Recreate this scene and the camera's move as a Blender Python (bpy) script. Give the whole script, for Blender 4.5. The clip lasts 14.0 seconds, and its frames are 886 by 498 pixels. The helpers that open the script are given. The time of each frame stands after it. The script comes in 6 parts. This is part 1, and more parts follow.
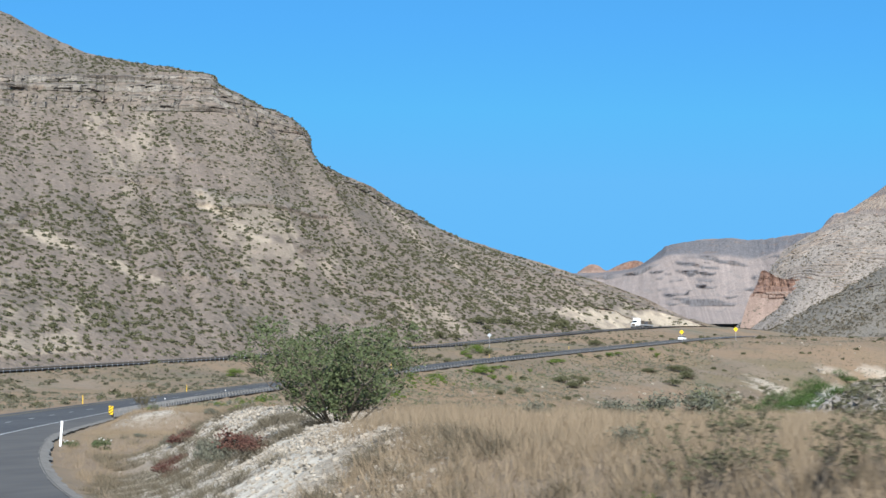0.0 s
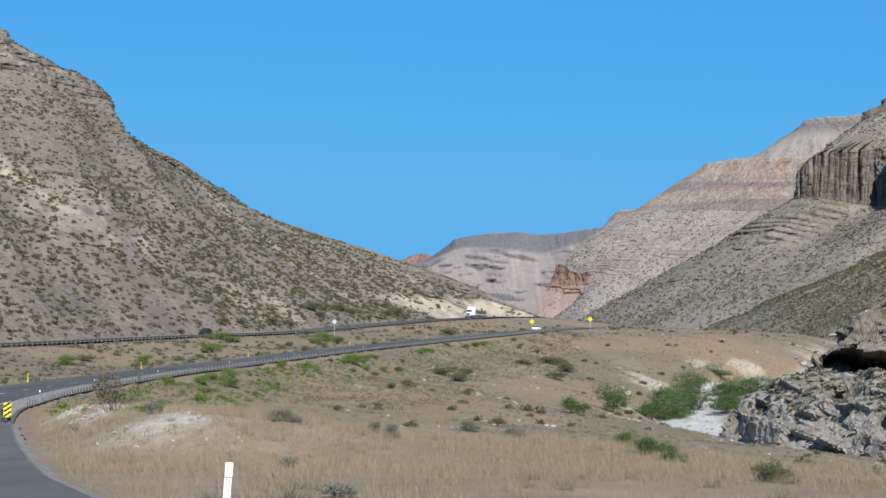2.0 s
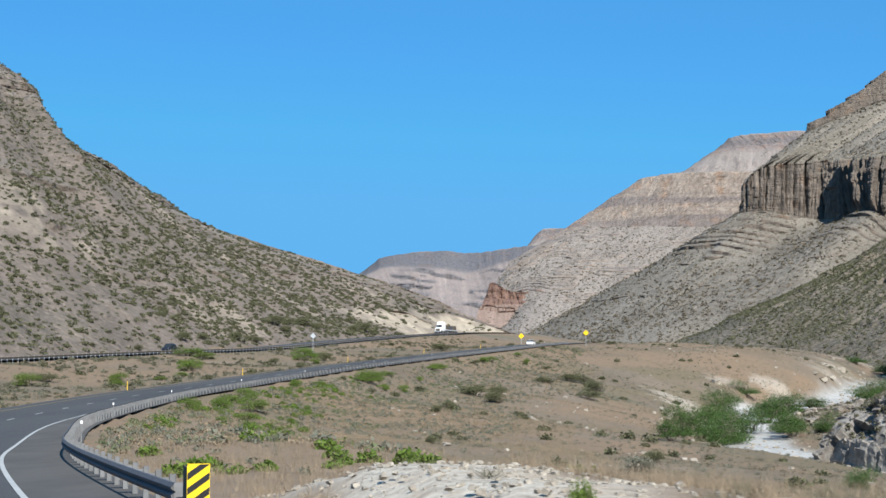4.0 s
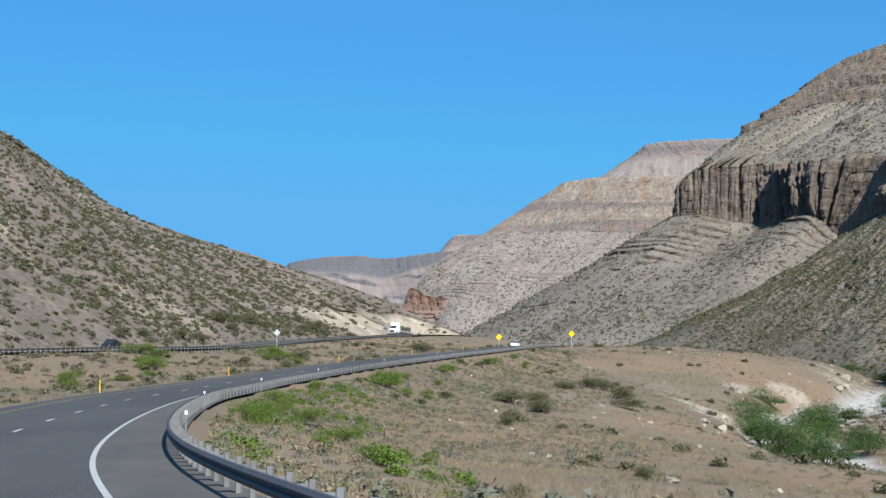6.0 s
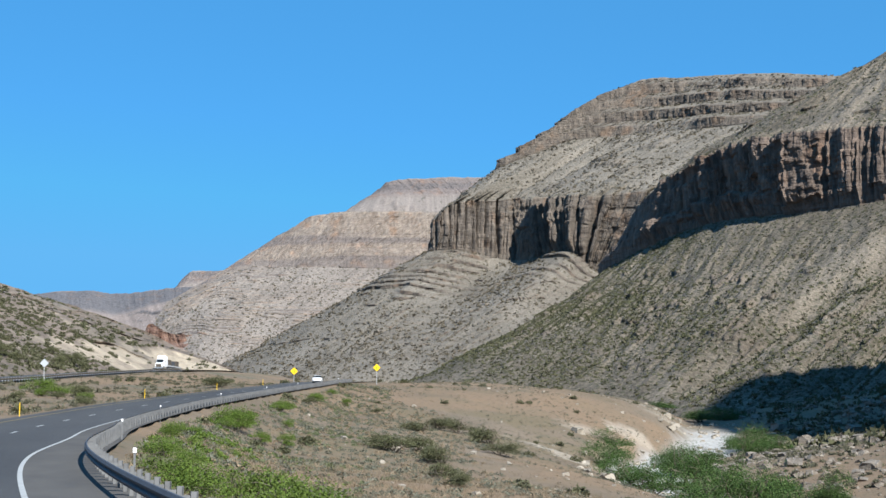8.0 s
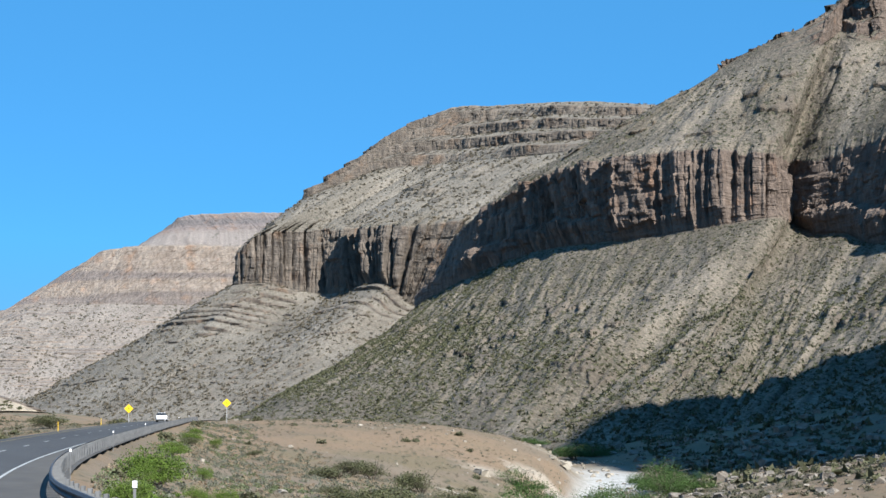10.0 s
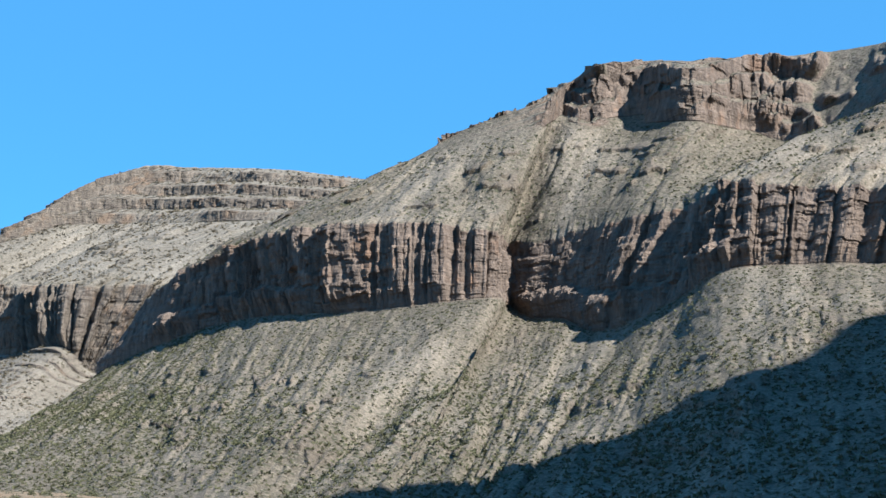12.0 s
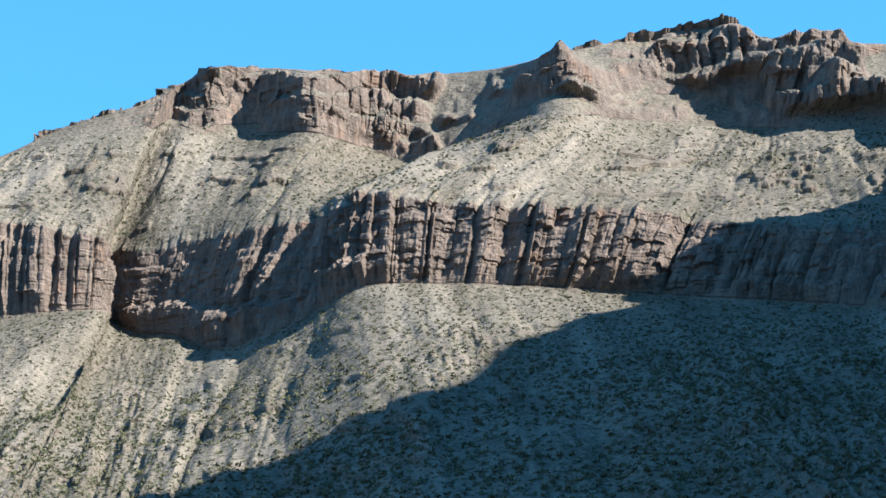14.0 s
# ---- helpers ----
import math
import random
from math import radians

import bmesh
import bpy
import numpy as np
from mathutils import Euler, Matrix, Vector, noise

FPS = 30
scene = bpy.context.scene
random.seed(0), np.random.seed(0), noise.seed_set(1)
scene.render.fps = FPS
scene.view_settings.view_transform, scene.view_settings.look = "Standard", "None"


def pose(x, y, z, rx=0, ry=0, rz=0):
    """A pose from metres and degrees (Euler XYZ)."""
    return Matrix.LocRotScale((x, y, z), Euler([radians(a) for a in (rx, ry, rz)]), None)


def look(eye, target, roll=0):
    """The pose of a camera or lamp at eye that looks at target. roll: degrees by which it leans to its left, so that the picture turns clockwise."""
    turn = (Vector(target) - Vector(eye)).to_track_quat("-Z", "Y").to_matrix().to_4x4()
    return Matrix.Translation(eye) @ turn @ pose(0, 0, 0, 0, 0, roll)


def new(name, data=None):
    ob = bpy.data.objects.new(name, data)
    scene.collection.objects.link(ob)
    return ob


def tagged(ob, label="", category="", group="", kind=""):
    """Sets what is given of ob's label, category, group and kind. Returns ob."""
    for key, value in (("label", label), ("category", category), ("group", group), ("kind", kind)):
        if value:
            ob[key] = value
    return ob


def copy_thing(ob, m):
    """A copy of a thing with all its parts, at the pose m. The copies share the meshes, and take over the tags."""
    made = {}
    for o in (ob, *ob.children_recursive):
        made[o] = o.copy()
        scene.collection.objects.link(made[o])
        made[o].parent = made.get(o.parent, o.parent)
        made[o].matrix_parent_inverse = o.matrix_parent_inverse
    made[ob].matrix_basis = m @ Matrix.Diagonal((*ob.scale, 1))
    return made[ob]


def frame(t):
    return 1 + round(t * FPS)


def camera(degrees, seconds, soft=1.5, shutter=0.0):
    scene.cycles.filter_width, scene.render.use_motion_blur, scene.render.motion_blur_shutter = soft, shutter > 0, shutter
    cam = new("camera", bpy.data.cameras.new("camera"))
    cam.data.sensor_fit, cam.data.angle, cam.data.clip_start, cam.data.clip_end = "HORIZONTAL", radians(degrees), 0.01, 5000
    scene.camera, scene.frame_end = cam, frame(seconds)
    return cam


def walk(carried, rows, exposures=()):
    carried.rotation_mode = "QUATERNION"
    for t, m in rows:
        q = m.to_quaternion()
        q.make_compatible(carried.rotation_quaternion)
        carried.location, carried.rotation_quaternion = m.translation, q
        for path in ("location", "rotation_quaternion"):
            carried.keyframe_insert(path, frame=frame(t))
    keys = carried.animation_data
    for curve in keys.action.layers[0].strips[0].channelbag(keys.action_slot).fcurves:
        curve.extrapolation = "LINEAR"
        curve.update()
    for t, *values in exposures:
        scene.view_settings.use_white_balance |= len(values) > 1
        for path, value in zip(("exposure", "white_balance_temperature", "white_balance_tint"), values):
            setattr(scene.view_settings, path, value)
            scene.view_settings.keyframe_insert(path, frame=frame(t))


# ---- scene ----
cam = camera(31.01, 14.0, soft=1.5, shutter=0.08)
PATH = [
    (0, (-3.35, 1.03, 5.37), (-26.31, 98.11, 12.35), 0.34),
    (0.5, (-11.83, 12.66, 5.05), (-30.75, 110.65, 11.31), -0.85),
    (1, (-19.68, 24.62, 4.64), (-35.15, 123.19, 11.23), -0.39),
    (1.5, (-26.93, 36.98, 4.22), (-39.32, 136.02, 10.41), -0.25),
    (2, (-33.90, 49.70, 3.87), (-42.65, 149.09, 10.68), 0.75),
    (2.5, (-40.44, 62.73, 3.58), (-43.36, 162.49, 9.88), 0.82),
    (3, (-46.96, 75.94, 3.28), (-47.08, 175.74, 9.61), -0.05),
    (3.5, (-52.82, 89.30, 2.98), (-56.43, 188.90, 11.11), 0.39),
    (5.8, (-75.74, 152.39, 1.86), (-72.67, 251.98, 10.40), -0.02),
    (6, (-77.28, 157.60, 1.85), (-73.97, 257.15, 10.79), 0.47),
    (6.5, (-80.64, 170.53, 1.88), (-73.33, 269.88, 10.59), 0.23),
    (7, (-83.81, 183.61, 1.96), (-70.48, 282.10, 12.96), 0.14),
    (7.5, (-86.54, 196.63, 1.99), (-69.17, 294.43, 13.60), -0.07),
    (8, (-88.44, 209.51, 2.14), (-68.36, 306.79, 13.68), 0.14),
    (8.5, (-90.24, 222.68, 2.31), (-66.55, 319.05, 14.61), 0.05),
    (9, (-91.92, 235.99, 2.45), (-64.87, 331.35, 15.72), -0.03),
    (11.3, (-92.64, 292.67, 3.85), (-52.75, 382.96, 19.84), -0.84),
    (11.5, (-92.43, 298.01, 4.02), (-51.16, 387.50, 21.05), -0.22),
    (12, (-91.67, 311.59, 4.47), (-40.27, 395.27, 23.31), 0.51),
    (12.5, (-90.44, 325.37, 4.99), (-34.59, 406.01, 24.46), 0.08),
    (13, (-88.44, 339.26, 5.59), (-24.73, 413.73, 25.44), -0.52),
    (13.5, (-85.86, 353.13, 6.25), (-18.16, 423.76, 26.97), -0.45),
    (14, (-83.10, 366.95, 6.96), (-10.55, 432.59, 27.68), -0.31),
]
walk(cam, [(t, look(eye, target, roll)) for t, eye, target, roll in PATH], exposures=[(0.0, 0.9), (0.6, 0.7), (2.0, 0.72), (3.5, 0.79), (6.5, 0.77), (9.0, 0.94), (11.5, 1.19), (14.0, 1.68)])

# ---- daylight ----
SUN_AZ, SUN_EL = radians(160), radians(40)      # azimuth clockwise from +y
world = bpy.data.worlds.new("sky")
scene.world = world
world.use_nodes = True
wn = world.node_tree.nodes
sky = wn.new("ShaderNodeTexSky")
sky.sky_type, sky.sun_disc = "NISHITA", False
sky.sun_elevation, sky.sun_rotation = SUN_EL, SUN_AZ
sky.altitude, sky.air_density, sky.dust_density, sky.ozone_density = 700, 0.75, 0.0, 2.0
deep = wn.new("ShaderNodeHueSaturation")
deep.inputs["Saturation"].default_value = 1.2
world.node_tree.links.new(sky.outputs[0], deep.inputs["Color"])
tint = wn.new("ShaderNodeMix")
tint.data_type, tint.blend_type = "RGBA", "MULTIPLY"
tint.inputs[0].default_value, tint.inputs[7].default_value = 1.0, (0.415, 0.92, 1.11, 1)
world.node_tree.links.new(deep.outputs[0], tint.inputs[6])
clear = wn.new("ShaderNodeMix")                 # dry air: the blue stays even towards the horizon and deepens overhead
clear.data_type, clear.blend_type = "RGBA", "DARKEN"
clear.inputs[0].default_value, clear.inputs[7].default_value = 1.0, (1.15, 3.75, 6.8, 1)
world.node_tree.links.new(tint.outputs[2], clear.inputs[6])
even = wn.new("ShaderNodeMix")
even.data_type = "RGBA"
even.inputs[0].default_value, even.inputs[7].default_value = 0.5, (0.76, 3.30, 6.7, 1)
world.node_tree.links.new(clear.outputs[2], even.inputs[6])
world.node_tree.links.new(even.outputs[2], wn["Background"].inputs[0])
wn["Background"].inputs[1].default_value = 0.076
sun_data = bpy.data.lights.new("sun", "SUN")
sun_data.energy, sun_data.angle, sun_data.color = 5.0, radians(0.5), (0.98, 0.97, 0.93)
sun = new("sun", sun_data)
sun.matrix_world = look((0, 0, 0), (-math.sin(SUN_AZ) * math.cos(SUN_EL), -math.cos(SUN_AZ) * math.cos(SUN_EL), -math.sin(SUN_EL)))

# ---- noise on arrays ----
def hash3(ix, iy, iz):
    n = (ix * 374761393 + iy * 668265263 + iz * 2147483647 + 1274126177) & 0xFFFFFFFF
    n = ((n ^ (n >> 13)) * 1103515245) & 0xFFFFFFFF
    n = ((n ^ (n >> 16)) * 2246822519) & 0xFFFFFFFF
    return ((n ^ (n >> 15)) & 0xFFFFFF) / float(0xFFFFFF) * 2 - 1


def vnoise(x, y, z=0.0):
    """Smooth value noise from -1 to 1."""
    x, y, z = np.broadcast_arrays(np.asarray(x, float), np.asarray(y, float), np.asarray(z, float))
    ix, iy, iz = (np.floor(a).astype(np.int64) for a in (x, y, z))
    fx, fy, fz = x - ix, y - iy, z - iz
    fx, fy, fz = (f * f * (3 - 2 * f) for f in (fx, fy, fz))
    out = 0
    for dx in (0, 1):
        for dy in (0, 1):
            for dz in (0, 1):
                w = (fx if dx else 1 - fx) * (fy if dy else 1 - fy) * (fz if dz else 1 - fz)
                out = out + w * hash3(ix + dx, iy + dy, iz + dz)
    return out


def fbm(x, y, z=0.0, octaves=4, gain=0.5):
    total, amp = 0, 1.0
    for k in range(octaves):
        total = total + amp * vnoise(x * 2**k + 17.3 * k, y * 2**k - 9.1 * k, z * 2**k + 4.7 * k)
        amp *= gain
    return total


def smooth(a, b, x):
    t = np.clip((x - a) / (b - a), 0, 1)
    return t * t * (3 - 2 * t)


# ---- materials ----
def material(name, rough=0.9):
    m = bpy.data.materials.new(name)
    m.use_nodes = True
    nt = m.node_tree
    b = nt.nodes["Principled BSDF"]
    b.inputs["Roughness"].default_value = rough
    b.inputs["Specular IOR Level"].default_value = 0.2
    return m, nt, b


def node(nt, kind, **values):
    n = nt.nodes.new(kind)
    for k, v in values.items():
        setattr(n, k, v)
    return n


def coords(nt, scale=(1, 1, 1)):
    g = node(nt, "ShaderNodeNewGeometry")
    mp = node(nt, "ShaderNodeMapping")
    mp.inputs["Scale"].default_value = scale
    nt.links.new(g.outputs["Position"], mp.inputs["Vector"])
    return mp.outputs[0]


def noise_tex(nt, size, detail=4.0, rough=0.55, squash=(1, 1, 1)):
    n = node(nt, "ShaderNodeTexNoise")
    n.inputs["Scale"].default_value = 1.0 / size
    n.inputs["Detail"].default_value, n.inputs["Roughness"].default_value = detail, rough
    nt.links.new(coords(nt, squash), n.inputs["Vector"])
    return n.outputs["Fac"]


def ramp(nt, fac, stops):
    r = node(nt, "ShaderNodeValToRGB")
    el = r.color_ramp.elements
    while len(el) < len(stops):
        el.new(0.5)
    for e, (p, c) in zip(el, stops):
        e.position, e.color = p, (*c, 1)
    nt.links.new(fac, r.inputs[0])
    return r.outputs[0]


def step(nt, fac, a, b):
    r = node(nt, "ShaderNodeMapRange", interpolation_type="SMOOTHSTEP")
    r.inputs["From Min"].default_value, r.inputs["From Max"].default_value = a, b
    nt.links.new(fac, r.inputs[0])
    return r.outputs[0]


def mix(nt, fac, a, b, blend="MIX"):
    m = node(nt, "ShaderNodeMix", data_type="RGBA", blend_type=blend)
    for s, v in ((m.inputs[0], fac), (m.inputs[6], a), (m.inputs[7], b)):
        if isinstance(v, bpy.types.NodeSocket):
            nt.links.new(v, s)
        elif isinstance(v, (int, float)):
            s.default_value = v
        else:
            s.default_value = (*v, 1)
    return m.outputs[2]


def maths(nt, op, a, b=0.0):
    m = node(nt, "ShaderNodeMath", operation=op)
    for s, v in ((m.inputs[0], a), (m.inputs[1], b)):
        if isinstance(v, bpy.types.NodeSocket):
            nt.links.new(v, s)
        else:
            s.default_value = v
    return m.outputs[0]


def attr(nt, name):
    return node(nt, "ShaderNodeAttribute", attribute_name=name).outputs["Fac"]


def bump(nt, b, height, strength, distance):
    n = node(nt, "ShaderNodeBump")
    n.inputs["Strength"].default_value, n.inputs["Distance"].default_value = strength, distance
    nt.links.new(height, n.inputs["Height"])
    nt.links.new(n.outputs[0], b.inputs["Normal"])


def plain(name, colour, rough=0.8, metal=0.0, vary=0.15, size=0.3):
    m, nt, b = material(name, rough)
    b.inputs["Metallic"].default_value = metal
    n = noise_tex(nt, size)
    nt.links.new(ramp(nt, n, [(0.3, [c * (1 - vary) for c in colour]), (0.7, [min(1, c * (1 + vary)) for c in colour])]), b.inputs["Base Color"])
    return m


def hill_material(name, talus_a, talus_b, rock_a, rock_b, bed, shrub, shrub_size, shrub_cut, bed_size=5.0, bare=(0.30, 0.255, 0.205), grit=0.6):
    """Scree with scattered scrub where it is gentle, bedded rock where it is steep."""
    m, nt, b = material(name, 0.95)
    talus = ramp(nt, noise_tex(nt, 45, 5, 0.6), [(0.35, talus_a), (0.65, talus_b)])
    talus = mix(nt, step(nt, noise_tex(nt, 2.0, 3, 0.7), 0.45, 0.75), talus, [min(1, c * 1.18) for c in talus_b])
    scrub = maths(nt, "MULTIPLY", step(nt, noise_tex(nt, shrub_size, 2, 0.6), shrub_cut, shrub_cut + 0.06), attr(nt, "scrub"))
    talus = mix(nt, scrub, talus, shrub)
    talus = mix(nt, attr(nt, "white"), talus, bare)
    # rills and washes that run straight down the slope
    line = node(nt, "ShaderNodeCombineXYZ")
    nt.links.new(attr(nt, "run"), line.inputs[0])
    nt.links.new(attr(nt, "fall"), line.inputs[1])
    wash = node(nt, "ShaderNodeTexNoise")
    wash.inputs["Scale"].default_value, wash.inputs["Detail"].default_value, wash.inputs["Roughness"].default_value = 0.16, 5.0, 0.65
    nt.links.new(line.outputs[0], wash.inputs["Vector"])
    talus = mix(nt, 0.45, talus, mix(nt, 1.0, talus, ramp(nt, wash.outputs["Fac"], [(0.36, (0.66, 0.66, 0.66)), (0.5, (0.98, 0.98, 0.98)), (0.66, (1.38, 1.36, 1.34))]), "MULTIPLY"))
    streak = noise_tex(nt, 7.0, 4, 0.6, (1, 1, 0.12))
    rock = ramp(nt, streak, [(0.35, rock_a), (0.65, rock_b)])
    layer = noise_tex(nt, bed_size, 3, 0.6, (0.04, 0.04, 1))
    rock = mix(nt, step(nt, layer, 0.45, 0.6), rock, bed)
    stain = noise_tex(nt, 2.6, 4, 0.7, (1, 1, 0.22))
    rock = mix(nt, 0.8, rock, mix(nt, 1.0, rock, ramp(nt, stain, [(0.34, (0.60, 0.58, 0.57)), (0.5, (1.0, 0.98, 0.96)), (0.68, (1.35, 1.30, 1.24))]), "MULTIPLY"))
    rock = mix(nt, step(nt, noise_tex(nt, 16, 4, 0.6), 0.52, 0.7), rock, mix(nt, 1.0, rock, (1.16, 0.98, 0.86), "MULTIPLY"))
    talus = mix(nt, grit, talus, mix(nt, 1.0, talus, ramp(nt, noise_tex(nt, 0.9, 4, 0.7), [(0.35, (0.62, 0.62, 0.62)), (0.65, (1.34, 1.34, 1.34))]), "MULTIPLY"))
    nt.links.new(mix(nt, attr(nt, "rock"), talus, rock), b.inputs["Base Color"])
    grain = noise_tex(nt, 2.2, 6, 0.65)
    cracks = noise_tex(nt, 1.7, 4, 0.65, (1, 1, 0.18))
    beds = noise_tex(nt, 0.9, 3, 0.6, (0.06, 0.06, 1))
    relief = maths(nt, "MULTIPLY", maths(nt, "ADD", cracks, maths(nt, "MULTIPLY", beds, 0.6)), attr(nt, "rock"))
    bump(nt, b, maths(nt, "ADD", grain, relief), 1.0, 1.6)
    return m


wall_mat = hill_material("canyon_wall_rock", (0.095, 0.080, 0.060), (0.160, 0.135, 0.106), (0.088, 0.069, 0.058), (0.204, 0.158, 0.130), (0.150, 0.118, 0.099), (0.062, 0.061, 0.040), 2.2, 0.56, grit=0.9)
headland_mat = hill_material("headland_limestone", (0.144, 0.126, 0.102), (0.199, 0.176, 0.146), (0.078, 0.066, 0.057), (0.192, 0.160, 0.132), (0.142, 0.121, 0.101), (0.085, 0.080, 0.061), 2.0, 0.60)
mesa_mat = hill_material("layered_mesa_rock", (0.191, 0.162, 0.140), (0.247, 0.214, 0.185), (0.202, 0.162, 0.133), (0.280, 0.237, 0.198), (0.177, 0.151, 0.138), (0.090, 0.087, 0.069), 3.0, 0.58, 14.0)
# distance haze is painted into the colour: bluish grey cap, pale pinkish slopes
far_mat = hill_material("haze_tinted_mesa_rock", (0.168, 0.143, 0.135), (0.216, 0.182, 0.168), (0.108, 0.108, 0.119), (0.138, 0.135, 0.143), (0.124, 0.122, 0.131), (0.171, 0.153, 0.146), 8.0, 0.6, 25.0)
# butte and high mesa rock, paled in its base colour to stand for haze
butte_mat = hill_material("haze_tinted_butte_rock", (0.200, 0.174, 0.157), (0.233, 0.200, 0.180), (0.166, 0.141, 0.134), (0.214, 0.180, 0.163), (0.147, 0.130, 0.126), (0.147, 0.134, 0.119), 6.0, 0.6, 20.0, (0.221, 0.196, 0.178))
red_mat = hill_material("red_sandstone", (0.200, 0.142, 0.116), (0.240, 0.176, 0.145), (0.107, 0.061, 0.046), (0.235, 0.153, 0.117), (0.185, 0.117, 0.093), (0.100, 0.085, 0.064), 3.0, 0.6, 6.0)
left_mat = hill_material("reddish_hill_scree", (0.126, 0.107, 0.087), (0.188, 0.151, 0.125), (0.172, 0.157, 0.140), (0.258, 0.238, 0.210), (0.107, 0.092, 0.078), (0.056, 0.056, 0.030), 2.6, 0.64, grit=0.35, bare=(0.40, 0.335, 0.255))


# ---- mesh helpers ----
def grid_mesh(name, pts, mat, masks=None, flat=None):
    """One sheet from an array of rows and columns of points."""
    n, k = pts.shape[:2]
    i = np.arange(n * k).reshape(n, k)
    f = np.stack([i[:-1, :-1], i[:-1, 1:], i[1:, 1:], i[1:, :-1]], -1).reshape(-1, 4)
    me = bpy.data.meshes.new(name)
    me.vertices.add(n * k)
    me.vertices.foreach_set("co", pts.reshape(-1).astype(np.float32))
    me.loops.add(len(f) * 4)
    me.loops.foreach_set("vertex_index", f.reshape(-1).astype(np.int32))
    me.polygons.add(len(f))
    me.polygons.foreach_set("loop_start", np.arange(0, len(f) * 4, 4, dtype=np.int32))
    me.polygons.foreach_set("use_smooth", np.ones(len(f), bool) if flat is None else ~flat[:-1, :-1].reshape(-1))
    for key, v in (masks or {}).items():
        me.attributes.new(key, "FLOAT", "POINT").data.foreach_set("value", v.reshape(-1).astype(np.float32))
    me.update(calc_edges=True)
    me.materials.append(mat)
    return me


def curve(ctrl, u):
    """Catmull-Rom through the control points, u from 0 to 1."""
    c = np.asarray(ctrl, float)
    c = np.vstack([2 * c[0] - c[1], c, 2 * c[-1] - c[-2]])
    s = np.clip(np.asarray(u), 0, 1) * (len(ctrl) - 1)
    i = np.minimum(s.astype(int), len(ctrl) - 2)
    t = (s - i)[:, None]
    a, b, d, e = c[i], c[i + 1], c[i + 2], c[i + 3]
    return 0.5 * (2 * b + (d - a) * t + (2 * a - 5 * b + 4 * d - e) * t**2 + (3 * b - a - 3 * d + e) * t**3)


def pillars(s, z, width, depth, seed):
    """Rounded columns side by side with grooves between them, each set back by an amount of its own."""
    t = s / width + 1.3 * vnoise(s / (4.5 * width), z / 150, seed + 9) + 0.3 * vnoise(s / width, z / 60, seed)
    i = np.floor(t)
    f = t - i
    lvl = np.floor(z / 22 + 0.5 * hash3(i.astype(np.int64), np.int64(seed), np.int64(5)))
    own = hash3(i.astype(np.int64), np.int64(seed), np.int64(1)) * 0.5 + hash3(i.astype(np.int64), np.int64(seed), lvl.astype(np.int64)) * 0.25
    return depth * (own + np.abs(2 * f - 1) ** 4)


def blocks(s, z, width, height, depth, seed):
    """Joint-bounded blocks, each set back by an amount of its own."""
    j = np.floor(z / height + 0.4 * vnoise(s / 25, z / 40, seed)).astype(np.int64)
    i = np.floor(s / width + 0.5 * hash3(j, np.int64(seed), np.int64(3)) + 0.12 * vnoise(s / 12, z / 12, seed)).astype(np.int64)
    return depth * hash3(i, j, np.int64(seed))


def cut_bank(s, p, kind, v, seed):
    """Pale earth: the road cutting at the hill's toe and streaks of bare scree."""
    x, y, z = p.T
    toe = smooth(616, 630, y + 8 * vnoise(s / 15, 0.0, seed)) * (0.55 + 0.45 * smooth(-0.35, 0.1, vnoise(s / 4, z / 2.2, seed + 36))) * (1 - smooth(25.5, 28.5, z + 2.6 * vnoise(s / 9, 0.5, seed) + 1.2 * vnoise(s / 3, z / 3, seed))) * (kind in ("foot", "talus"))
    streak = 0.42 * smooth(0.3, 0.7, vnoise(s / 22, z / 45, seed + 30) + 0.45 * vnoise(s / 5, z / 12, seed + 31)) * smooth(-0.2, 0.3, vnoise(s / 2.2, z / 3, seed + 35) + 0.2) * (kind == "talus")
    # two washes of bare pale scree
    for a, c, wide in (((-223, 392, 46), (-172, 400, 25), 5.5), ((-207, 505, 64), (-181, 486, 44), 6.0)):
        a, c = np.array(a), np.array(c)
        t = np.clip((p - a) @ (c - a) / ((c - a) @ (c - a)), 0, 1)
        off = np.linalg.norm(p - a - t[:, None] * (c - a), axis=1) + 4 * vnoise(s / 7, z / 4, seed + 33) + 2 * vnoise(s / 2, z / 1.5, seed + 34)
        streak = np.maximum(streak, 0.75 * (1 - smooth(0.3 * wide, wide, off)) * (kind == "talus"))
    return np.maximum(toe, streak)


